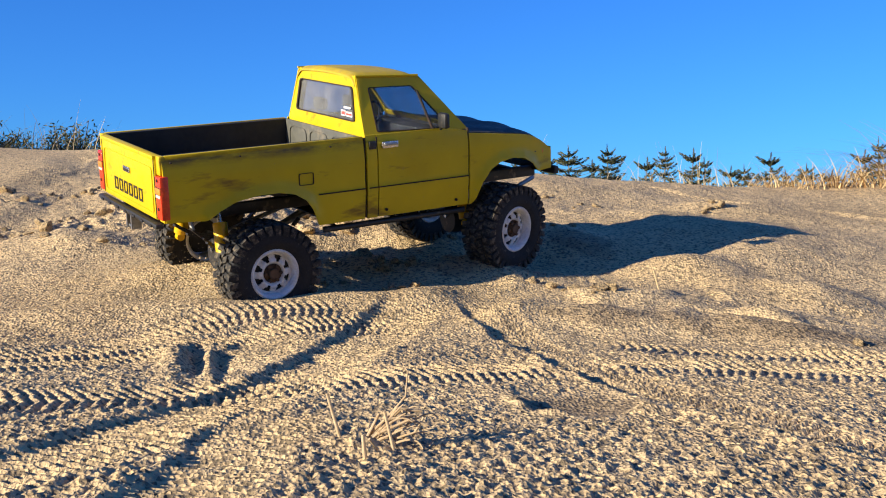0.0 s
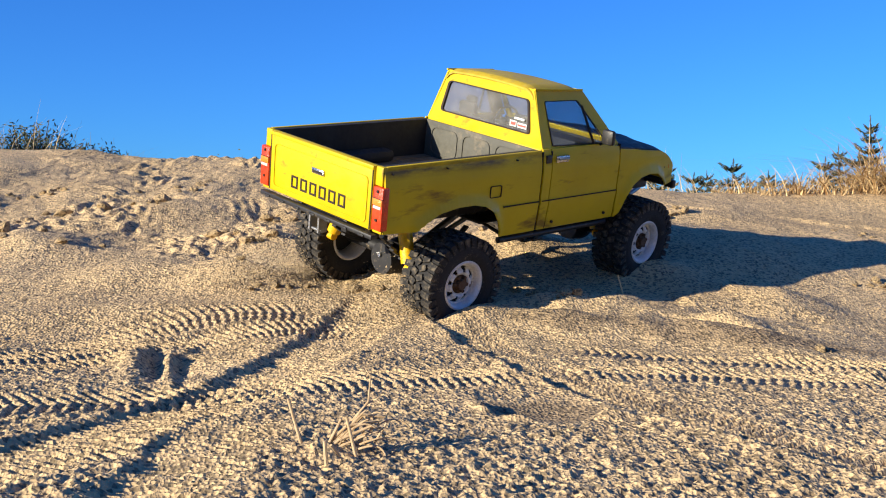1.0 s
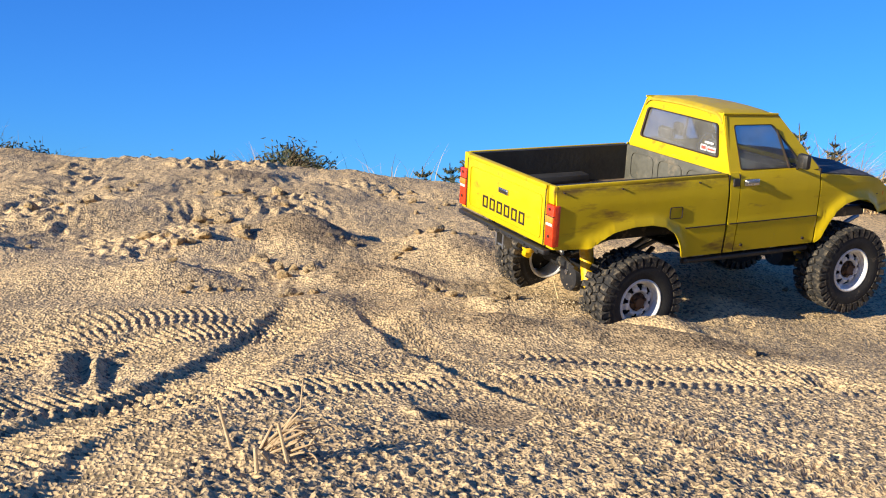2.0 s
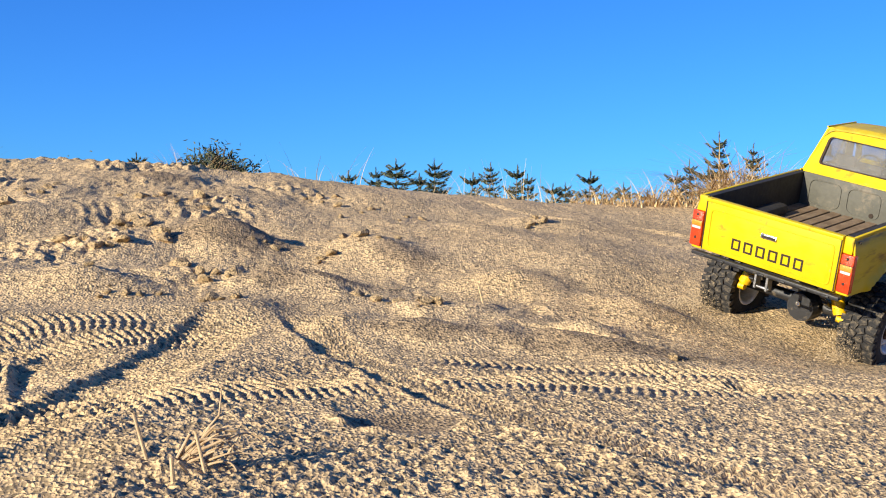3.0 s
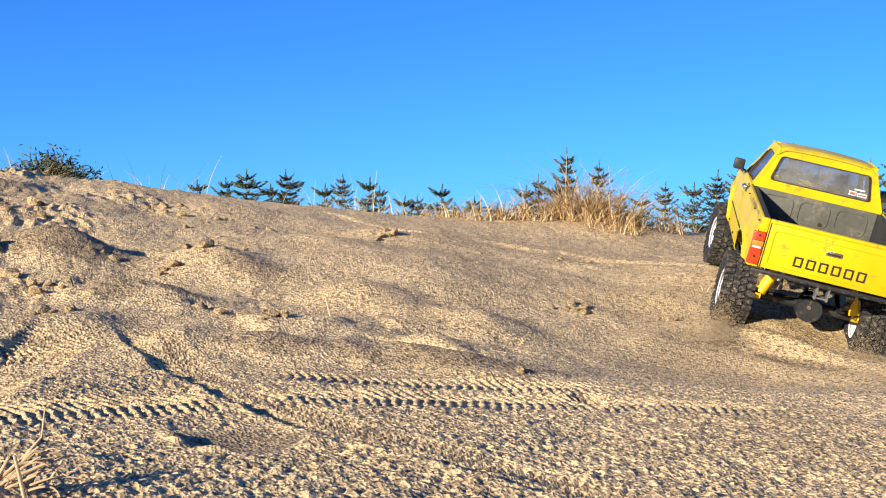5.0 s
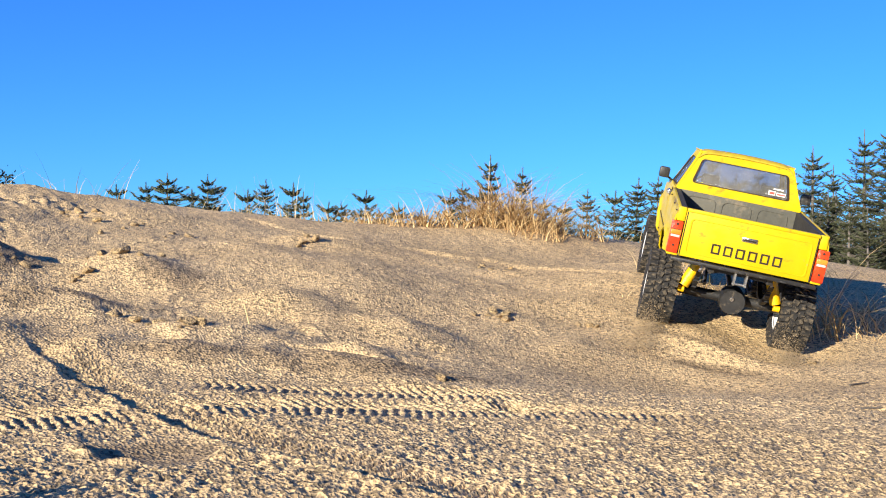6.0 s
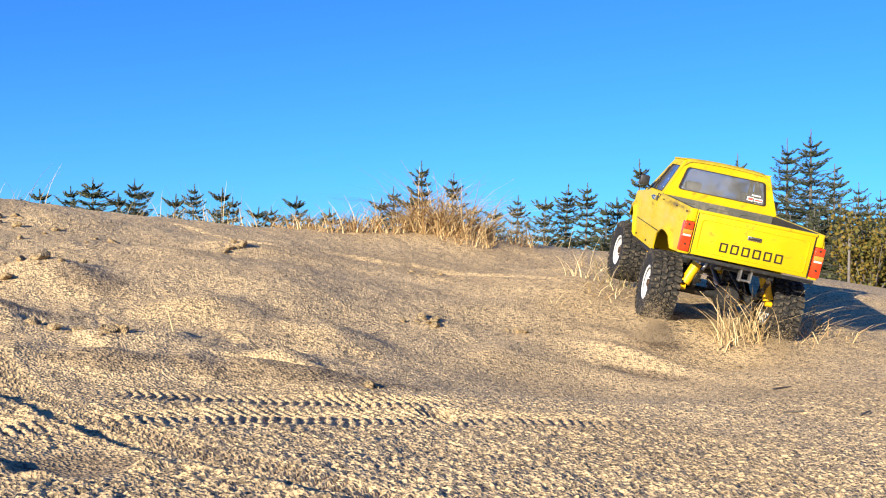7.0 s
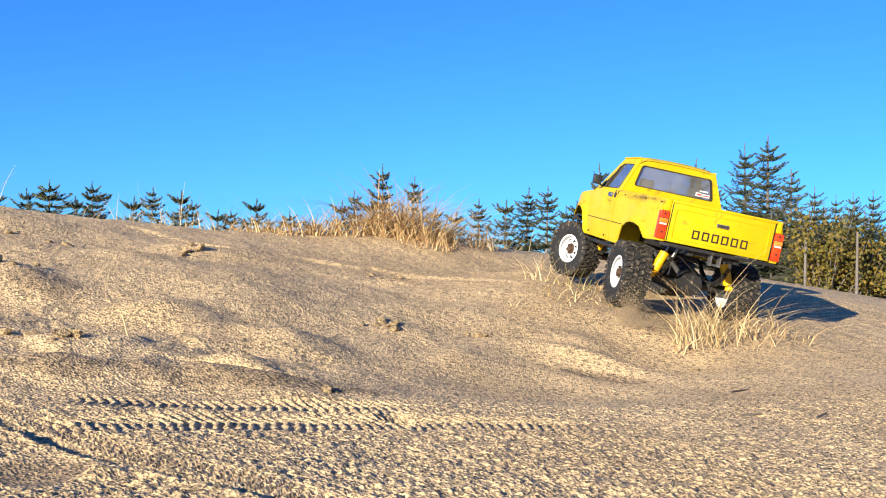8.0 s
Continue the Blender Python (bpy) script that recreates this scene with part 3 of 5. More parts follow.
CLOD_MESHES = [sand_clod(1.0, k) for k in range(8)]
rng = random.Random(5)
CLUSTERS = (
    (-0.142, 1.691, 0.060, 18, 0.0140), (-0.185, 1.539, 0.030, 7, 0.0150), (-0.128, 1.397, 0.020, 4, 0.0150), (-0.179, 1.346, 0.030, 5, 0.0140), (-0.095, 1.315, 0.012, 2, 0.0140),
    (-0.065, 1.236, 0.030, 8, 0.0130), (-0.034, 1.136, 0.030, 6, 0.0100), (0.116, 1.431, 0.030, 9, 0.0130), (0.068, 1.382, 0.015, 4, 0.0130), (0.162, 1.149, 0.035, 16, 0.0100),
    (-0.001, 1.403, 0.012, 3, 0.0110), (0.094, 1.803, 0.050, 9, 0.0110), (0.186, 1.717, 0.070, 8, 0.0090), (0.370, 0.978, 0.012, 6, 0.0080), (0.571, 1.315, 0.020, 5, 0.0090),
    (0.438, 1.712, 0.050, 6, 0.0110), (-0.228, 1.375, 0.030, 5, 0.0130), (-0.145, 1.143, 0.030, 8, 0.0100), (0.104, 1.181, 0.012, 3, 0.0100), (0.690, 1.679, 0.040, 8, 0.0080),
    (0.688, 1.307, 0.020, 4, 0.0090), (0.559, 1.303, 0.020, 4, 0.0090), (0.967, 1.180, 0.040, 6, 0.0060), (-0.575, 1.632, 0.060, 16, 0.0130), (-0.528, 1.417, 0.060, 14, 0.0120),
    (-0.4, 1.55, 0.12, 16, 0.014), (-0.5, 1.35, 0.1, 10, 0.012), (-0.3, 1.75, 0.1, 8, 0.01), (0.165, 1.15, 0.03, 10, 0.008))
for cx, cy, spread, count, size in CLUSTERS:
    for _ in range(max(2, count)):
        x, y = rng.gauss(cx, spread * 0.6), rng.gauss(cy, spread * 0.5)
        s = size * rng.uniform(0.35, 1.1) ** 1.3
        clod = new("sand_clod", rng.choice(CLOD_MESHES))
        clod.matrix_basis = Matrix.Translation((x, y, ground_z(x, y) + s * 0.12)) @ Euler((rng.uniform(-0.5, 0.5), rng.uniform(-0.5, 0.5), rng.uniform(0, 6.28))).to_matrix().to_4x4() @ Matrix.Diagonal((s * rng.uniform(0.8, 1.4), s, s * rng.uniform(0.7, 1.1), 1))
        tagged(clod, "crumbled clod of damp tan sand on the dune slope", "sand clod", "sand clods on the slope")
TRUCK_ROWS = [
    (0.0, -0.3041, 1.0632, 0.1673, 7.73, 10.99, -56.16),
    (0.5, -0.1821, 1.0424, 0.1677, 6.49, 13.15, -49.05),
    (1.0, -0.0800, 1.0463, 0.1658, 7.62, 15.00, -47.31),
    (1.5, 0.0118, 1.0945, 0.1623, 6.60, 16.76, -61.59),
    (1.7, 0.0704, 1.1269, 0.1606, 5.58, 14.15, -69.20),
    (2.8, 0.4514, 1.0567, 0.1282, 7.18, 14.53, -56.53),
    (3.0, 0.5283, 1.1051, 0.1199, 11.47, 15.13, -53.67),
    (3.5, 0.6622, 1.1285, 0.1157, 15.67, 10.83, -45.01),
    (4.0, 0.7673, 1.1181, 0.1125, 15.67, 12.19, -31.33),
    (4.5, 0.8192, 1.1412, 0.1212, 15.25, 10.93, -25.29),
    (4.7, 0.8305, 1.1400, 0.1221, 15.43, 12.64, -24.04),
    (5.8, 0.8387, 1.1576, 0.1431, 12.42, 11.38, -27.90),
    (6.0, 0.8438, 1.1582, 0.1508, 10.97, 10.74, -28.25),
    (6.5, 0.9206, 1.1911, 0.1642, 9.79, 12.08, -33.75),
    (7.0, 0.9948, 1.1930, 0.1659, 9.64, 10.27, -22.94),
    (7.5, 1.0454, 1.2262, 0.1698, 10.25, 11.35, -19.51),
    (8.0, 1.0827, 1.2776, 0.1938, 7.57, 9.12, -15.75),
]
# ---- the model pickup truck: x to its right, y ahead, z up from the middle of the tailgate's top edge ----
truck = tagged(new("pickup_truck"), "scuffed yellow model pickup truck driving through dune sand", "toy truck")

REAR_ARCH = ((0.0, -0.0605), (0.036, -0.0625), (0.041, -0.061), (0.052, -0.054), (0.068, -0.0475), (0.09, -0.0442), (0.112, -0.0442), (0.128, -0.0475), (0.14, -0.055), (0.148, -0.066), (0.1526, -0.0795), (0.156, -0.083), (0.21, -0.083))
FRONT_ARCH = ((0.33, -0.083), (0.338, -0.083), (0.342, -0.077), (0.35, -0.06), (0.36, -0.048), (0.373, -0.0405), (0.39, -0.0375), (0.408, -0.0395), (0.422, -0.047), (0.43, -0.0565), (0.434, -0.058), (0.46, -0.0575))
ARCH_R = [(0.041, -0.061), (0.068, -0.0475), (0.09, -0.0442), (0.112, -0.0442), (0.128, -0.0475), (0.14, -0.055), (0.148, -0.066), (0.1526, -0.0795)]
ARCH_F = [(0.342, -0.077), (0.35, -0.06), (0.36, -0.048), (0.373, -0.0405), (0.39, -0.0375), (0.408, -0.0395), (0.422, -0.047), (0.43, -0.0575)]


def along(points, y):
    return float(np.interp(y, [p[0] for p in points], [p[1] for p in points]))


def flank(y, z):
    """The half-width of the body at that place: a shallow bulge, a crease, flared arches and a tapered nose."""
    w = float(np.interp(z, (-0.09, -0.083, -0.052, -0.0505, -0.02, -0.006, 0.0, 0.004), (0.0915, 0.0925, 0.0955, 0.0945, 0.0945, 0.0925, 0.0905, 0.0895)))
    for arch in (ARCH_R, ARCH_F):
        d = min(math.hypot(y - (a[0] + (b[0] - a[0]) * s), z - (a[1] + (b[1] - a[1]) * s)) for a, b in zip(arch, arch[1:]) for s in (0, 0.25, 0.5, 0.75))
        w += 0.0042 * math.exp(-(d / 0.0065) ** 2)
    if y > 0.37:
        w -= 0.016 * ((y - 0.37) / 0.09) ** 2
    return w


def side_panel(name, side, y0, y1, top, bottom, parent, ny=40, nz=14):
    ys, vs = np.linspace(y0, y1, ny), np.linspace(0, 1, nz)

    def surface(y, v):
        z = bottom(y) + (top(y) - bottom(y)) * v
        return Vector((side * flank(y, z), y, z))

    return part(name, sheet(ys, vs, surface, (-side * 0.0018, 0, 0)), PAINT, parent)


def bed(parent):
    for side in (-1, 1):
        flanks = side_panel("bed_side", side, 0.0, 0.2075, lambda y: 0.0, lambda y: along(REAR_ARCH, y), parent, 90, 16)
        part("top_rail", box(*sorted((side * 0.0882, side * 0.0915)), 0.003, 0.2075, -0.003, 0.001, 0.0006), PAINT, flanks)
        part("inner_wall", box(*sorted((side * 0.0812, side * 0.088)), 0.004, 0.2075, -0.046, 0.0003), BLACK_BED, flanks, "black lined inner bed wall")
        well = bmesh.new()
        add_box(well, *sorted((side * 0.06, side * 0.0808)), 0.055, 0.145, -0.04, -0.026, 0.006)
        part("wheel_well", well, BLACK_BED, flanks, "rounded black wheel well in the bed")
        part("arch_liner", box(*sorted((side * 0.045, side * 0.0905)), 0.038, 0.154, -0.0425, -0.0412), BLACK, flanks)
        post = bmesh.new()
        add_box(post, *sorted((side * 0.0815, side * 0.0915)), -0.002, 0.0035, -0.0168, 0.0008, 0.001)
        part("corner_post", post, PAINT, flanks)
        part("rear_skirt", box(*sorted((side * 0.0815, side * 0.094)), -0.0015, 0.0025, -0.0605, -0.0572, 0.0006), PAINT, flanks)
        if side > 0:
            lid = rounded_loop([(0.0957, 0.134, -0.0285), (0.0957, 0.15, -0.0285), (0.0957, 0.15, -0.0405), (0.0957, 0.134, -0.0405)], 0.002)
            ring = ring_panel(lid, [Vector(p) + (Vector((0.0957, 0.142, -0.0345)) - Vector(p)) * 0.09 for p in lid], (-0.0022, 0, 0))
            part("fuel_flap_seam", ring, SEAM, flanks)
        crease = box(*sorted((side * 0.0945, side * 0.0962)), 0.155, 0.207, -0.0519, -0.0509)
        part("body_crease", crease, SEAM, flanks)
        for y in (0.008, 0.075, 0.17):
            part("rivet", rod((side * 0.091, y, -0.0055), (side * 0.0945, y, -0.0055), 0.0009, n=8), SEAM, flanks)
    part("bed_floor", box(-0.081, 0.081, 0.004, 0.207, -0.047, -0.0435), BLACK_BED, parent)
    for i in range(11):
        x = -0.0755 + i * 0.0151
        part("floor_plank", box(x - 0.0062, x + 0.0062, 0.006, 0.2055, -0.0437, -0.0395, 0.0008), PLANK, parent, smooth=False)
    head = part("bed_front_panel", box(-0.081, 0.081, 0.2045, 0.2075, -0.046, 0.0005, 0.0005), GREY_BED, parent, "grey-green pressed front panel of the bed")
    for x in (-0.05, 0.0, 0.05):
        loop = rounded_loop([(x - 0.021, 0.2046, -0.036), (x - 0.021, 0.2046, -0.005), (x + 0.021, 0.2046, -0.005), (x + 0.021, 0.2046, -0.036)], 0.009)
        inner = [Vector((x, 0.2046, -0.0205)) + (p - Vector((x, 0.2046, -0.0205))) * 0.94 for p in loop]
        part("pressed_rib", ring_panel(loop, inner, (0, -0.0012, 0)), GREY_BED, head)
    part("drain_hole", rod((0.012, 0.2047, -0.032), (0.012, 0.2035, -0.032), 0.0028, n=14), SEAM, head)


def tailgate(parent):
    gate = part("tailgate", box(-0.0808, 0.0808, -0.0035, 0.0035, -0.0595, 0.0006, 0.0012), PAINT, parent, "bright yellow tailgate with dark lettering bars")
    loop = rounded_loop([(-0.074, -0.0036, -0.054), (-0.074, -0.0036, -0.011), (0.074, -0.0036, -0.011), (0.074, -0.0036, -0.054)], 0.005)
    inner = [Vector((0, -0.0036, -0.0325)) + (p - Vector((0, -0.0036, -0.0325))) * 0.975 for p in loop]
    part("pressed_rim", ring_panel(loop, inner, (0, -0.0007, 0)), PAINT, gate)
    part("top_lip", box(-0.0808, 0.0808, -0.0048, -0.003, -0.0035, 0.0006, 0.0007), PAINT, gate)
    latch = part("latch_handle", box(-0.0095, 0.0095, -0.0052, -0.003, -0.0262, -0.0205, 0.0008), CHROME, gate, "dull chrome tailgate latch")
    part("latch_recess", box(-0.0078, 0.0078, -0.0056, -0.005, -0.0248, -0.0228), SEAM, latch)
    # six dark bars stand for the maker's name
    for i in range(6):
        x = -0.0375 + i * 0.015
        loop = [Vector((x + a, -0.0036, -0.0425 + b)) for a, b in ((-0.0052, -0.0062), (-0.0052, 0.0062), (0.0052, 0.0062), (0.0052, -0.0062))]
        hole = [Vector((x + a, -0.0036, -0.0425 + b)) for a, b in ((-0.0032, -0.0042), (-0.0032, 0.0042), (0.0032, 0.0042), (0.0032, -0.0042))]
        part("lettering_bar", ring_panel(loop, hole, (0, -0.0006, 0)), SEAM, gate, "dark lettering bar", smooth=False)
    for x in (-0.0795, 0.0795):
        part("side_seam", box(x - 0.0006, x + 0.0006, -0.0039, 0.0, -0.0585, -0.001), SEAM, gate)


def tail_light(parent, side):
    x0, x1 = sorted((side * 0.0822, side * 0.096))
    light = part("tail_light", box(x0, x1, -0.0042, 0.004, -0.0575, -0.0172, 0.0012), RED_LENS, parent, "red tail light with an amber band")
    part("amber_lens", box(x0 + 0.0004, x1 - 0.0004, -0.0049, -0.003, -0.034, -0.028, 0.0006), AMBER_LENS, light, "amber lens")
    part("pale_lens", box(x0 + 0.0015, x1 - 0.0015, -0.0049, -0.003, -0.0372, -0.0345, 0.0005), CLEAR_LENS, light, "pale reversing lens")
    for z in (-0.021, -0.0475):
        part("lens_screw", rod(((x0 + x1) / 2, -0.0038, z), ((x0 + x1) / 2, -0.0052, z), 0.0015, n=10), SEAM, light)
    part("lens_divider", box(x0, x1, -0.0046, -0.003, -0.0278, -0.0271), SEAM, light)


def greenhouse_x(z):
    return 0.0885 - 0.0235 * max(0.0, z) / 0.057


def cab(parent):
    shell = part("cab_shell", box(-0.0865, 0.0865, 0.2115, 0.215, -0.083, 0.001, 0.0008), PAINT, parent)

    def at_rear(x, z):
        return (x, 0.2115 + 0.004 * max(0, z) / 0.057, z)

    outer = rounded_loop([at_rear(-0.0878, 0.0), at_rear(-0.0655, 0.0585), at_rear(0.0655, 0.0585), at_rear(0.0878, 0.0)], 0.004)
    hole = rounded_loop([at_rear(-0.0685, 0.0125), at_rear(-0.0605, 0.0475), at_rear(0.0605, 0.0475), at_rear(0.0685, 0.0125)], 0.005)
    part("rear_cab_frame", ring_panel(outer, hole, (0, 0.003, 0)), PAINT, shell)
    small = [Vector((0, p.y, 0.03)) + (p - Vector((0, p.y, 0.03))) * 0.955 for p in hole]
    part("rear_window_gasket", ring_panel([p + Vector((0, -0.0012, 0)) for p in hole], [p + Vector((0, -0.0012, 0)) for p in small], (0, 0.003, 0)), GASKET, shell, "dark perished window rubber")
    glass = part("rear_window", slab([p + Vector((0, 0.0008, 0)) for p in hole], (0, 0.0006, 0)), REAR_GLASS, shell, "dusty clear rear window", smooth=False)
    glass.visible_shadow = False
    for x0, x1, z0, z1, m in ((0.038, 0.0475, 0.0165, 0.0225, STICKER_WHITE), (0.0395, 0.0465, 0.0178, 0.0212, STICKER_RED), (0.049, 0.062, 0.0165, 0.0215, STICKER_WHITE), (0.05, 0.061, 0.018, 0.02, STICKER_RED), (0.044, 0.058, 0.0245, 0.0265, STICKER_WHITE)):
        part("sticker", box(x0, x1, 0.2122 if m is STICKER_WHITE else 0.2118, 0.2131, z0, z1), m, glass, "small white and red sticker", smooth=False)

    def roof(x, y):
        s, f = abs(x) / 0.066, (y - 0.2135) / 0.078
        edge = 0.007 * max(0, s - 0.8) ** 2 / 0.04 + 0.0045 * max(0, f - 0.85) ** 2 / 0.0225 + 0.003 * max(0, 0.08 - f) ** 2 / 0.0064
        return Vector((x, y, 0.063 - 0.003 * s * s - 0.004 * max(0, f) ** 2 - edge))

    part("roof", sheet(np.linspace(-0.066, 0.066, 25), np.linspace(0.2135, 0.2915, 17), roof, (0, 0, -0.002)), ROOF, shell, "dusty yellow roof")

    def at_front(x, s):
        return Vector((x * (0.0635 + 0.0175 * s), 0.2895 + 0.0475 * s, 0.0555 - 0.0575 * s))

    outer = rounded_loop([at_front(-1, 1.02), at_front(-1, 0), at_front(1, 0), at_front(1, 1.02)], 0.003)
    hole = rounded_loop([at_front(-0.9, 0.9), at_front(-0.9, 0.1), at_front(0.9, 0.1), at_front(0.9, 0.9)], 0.005)
    part("windscreen_frame", ring_panel(outer, hole, (0, -0.002, -0.0016)), PAINT, shell)
    screen = part("windscreen", slab([p + Vector((0, -0.001, -0.0008)) for p in hole], (0, -0.0005, -0.0004)), SIDE_GLASS, shell, smooth=False)
    screen.visible_shadow = False
    part("cab_floor", box(-0.085, 0.085, 0.2155, 0.335, -0.083, -0.08), INTERIOR, shell)
    part("dashboard", box(-0.078, 0.078, 0.305, 0.332, -0.03, -0.004, 0.004), INTERIOR, shell)
    for side in (-1, 1):
        seat = bmesh.new()
        add_box(seat, side * 0.042 - 0.028, side * 0.042 + 0.028, 0.224, 0.236, -0.05, 0.012, 0.005)
        add_box(seat, side * 0.042 - 0.028, side * 0.042 + 0.028, 0.232, 0.275, -0.06, -0.045, 0.005)
        add_box(seat, side * 0.042 - 0.013, side * 0.042 + 0.013, 0.225, 0.233, 0.013, 0.027, 0.004)
        part("seat", seat, INTERIOR, shell)
    wheel = bmesh.new()
    for i in range(20):
        a, b = 2 * math.pi * i / 20, 2 * math.pi * (i + 1) / 20
        add_rod(wheel, (-0.042 + 0.018 * math.cos(a), 0.292 + 0.006 * math.sin(a), 0.0 + 0.017 * math.sin(a)), (-0.042 + 0.018 * math.cos(b), 0.292 + 0.006 * math.sin(b), 0.0 + 0.017 * math.sin(b)), 0.0014, n=6)
    add_rod(wheel, (-0.042, 0.292, 0), (-0.042, 0.31, -0.006), 0.002, n=8)
    part("steering_wheel", wheel, INTERIOR, shell)


def door(parent, side):
    leaf = side_panel("door", side, 0.2235, 0.3335, lambda y: 0.0015 - 0.005 * max(0, (y - 0.29) / 0.045) ** 2, lambda y: -0.0828, parent, 24, 18)
    pillar = side_panel("cab_corner", side, 0.2105, 0.2222, lambda y: 0.0015, lambda y: -0.083, parent, 4, 18)
    for y in (0.2091, 0.22285, 0.3345):
        part("panel_gap", box(*sorted((side * 0.0885, side * 0.0925)), y - 0.0006, y + 0.0006, -0.082, -0.0005), SEAM, leaf)
    part("body_crease", box(*sorted((side * 0.0945, side * 0.0962)), 0.212, 0.333, -0.0519, -0.0509), SEAM, leaf)

    def at(y, z):
        return Vector((side * greenhouse_x(z), y, z))

    outer = rounded_loop([at(0.2115, 0.0), at(0.2145, 0.058), at(0.289, 0.0555), at(0.337, -0.002)], 0.003)
    hole = rounded_loop([at(0.2265, 0.003), at(0.2265, 0.047), at(0.2785, 0.046), at(0.3155, 0.001)], 0.003)
    part("window_frame", ring_panel(outer, hole, (-side * 0.002, 0, 0)), PAINT, leaf)
    inner = [Vector((p.x, 0.258, 0.024)) + (p - Vector((p.x, 0.258, 0.024))) * 0.96 for p in hole]
    off = Vector((side * 0.0006, 0, 0))
    part("window_gasket", ring_panel([p + off for p in hole], [p + off for p in inner], (-side * 0.002, 0, 0)), GASKET, leaf)
    pane = part("side_window", slab([p - Vector((side * 0.001, 0, 0)) for p in hole], (-side * 0.0005, 0, 0)), SIDE_GLASS, leaf, "clear side window", smooth=False)
    pane.visible_shadow = False
    part("vent_window_bar", rod(at(0.2835, 0.0405) + off, at(0.2925, 0.0015) + off, 0.0014, n=8), GASKET, leaf)
    part("drip_rail", rod(at(0.2145, 0.0585) + off * 2, at(0.288, 0.0558) + off * 2, 0.0012, n=8), PAINT, leaf)
    part("rear_vent", box(*sorted((side * 0.0905, side * 0.0945)), 0.2135, 0.2215, -0.0125, -0.0045, 0.0006), BLACK, leaf, "black cab vent")
    x = side * 0.0945
    plate = part("handle", box(*sorted((side * 0.093, side * 0.0962)), 0.2275, 0.2465, -0.0125, -0.0055, 0.001), CHROME, leaf, "dull chrome door handle")
    part("pull", box(*sorted((side * 0.0955, side * 0.0985)), 0.229, 0.2445, -0.0095, -0.007, 0.0008), STEEL, plate)
    arm = part("mirror_arm", rod((side * 0.0885, 0.302, 0.0), (side * 0.103, 0.297, 0.008), 0.0016, n=8), BLACK, leaf)
    part("mirror", box(*sorted((side * 0.0965, side * 0.112)), 0.2925, 0.2995, 0.0035, 0.0195, 0.0028), BLACK, leaf, "black door mirror")
    for y in (0.232, 0.318):
        part("body_screw", rod((x * 0.98, y, -0.076), (x * 1.005, y, -0.076), 0.0016, n=10), SEAM, leaf)
    part("side_step", rod((side * 0.083, 0.165, -0.0905), (side * 0.083, 0.335, -0.0905), 0.0033, n=12), BLACK, leaf)
    for y in (0.18, 0.25, 0.32):
        part("step_bracket", rod((side * 0.083, y, -0.0905), (side * 0.04, y, -0.083), 0.002, n=8), BLACK, leaf)


def front(parent):
    def hood_top(y):
        s = (y - 0.335) / 0.12
        return -0.003 - 0.013 * s - 0.016 * max(0, s - 0.6) ** 2 / 0.16

    for side in (-1, 1):
        fender = side_panel("front_fender", side, 0.3355, 0.458, lambda y: hood_top(y) - 0.003, lambda y: along(FRONT_ARCH, y), parent, 60, 14)
        part("arch_liner", box(*sorted((side * 0.035, side * 0.088)), 0.34, 0.43, -0.036, -0.0348), BLACK, fender)
        part("marker_light", box(*sorted((side * 0.0818, side * 0.0846)), 0.432, 0.443, -0.0385, -0.0335, 0.0006), AMBER_LENS, fender)

    def hood(x, y):
        s = abs(x) / 0.09
        w = min(flank(y, hood_top(y) - 0.004) - 0.0035, 0.0875)
        rise = 0.003 * (1 - s * s) + 0.002 * math.exp(-((s - 0.35) / 0.12) ** 2)
        return Vector((x / 0.09 * w, y, hood_top(y) + rise - 0.0022 * max(0, s - 0.85) / 0.15))

    part("hood", sheet(np.linspace(-0.09, 0.09, 31), np.linspace(0.3385, 0.456, 21), hood, (0, 0, -0.0018)), HOOD, parent, "dark weathered hood with raised ribs")
    part("cowl", box(-0.084, 0.084, 0.3345, 0.3385, -0.012, -0.002), BLACK, parent)
    face = part("front_panel", box(-0.078, 0.078, 0.4555, 0.459, -0.0555, -0.0335, 0.001), PAINT, parent)
    part("grille", box(-0.045, 0.045, 0.4585, 0.4605, -0.0545, -0.044, 0.0005), BLACK, face)
    for side in (-1, 1):
        part("headlight", rod((side * 0.06, 0.4575, -0.0488), (side * 0.06, 0.4615, -0.0488), 0.0056, n=20), CLEAR_LENS, face)
    part("front_bumper", box(-0.08, 0.08, 0.463, 0.469, -0.066, -0.057, 0.001), BLACK, parent)


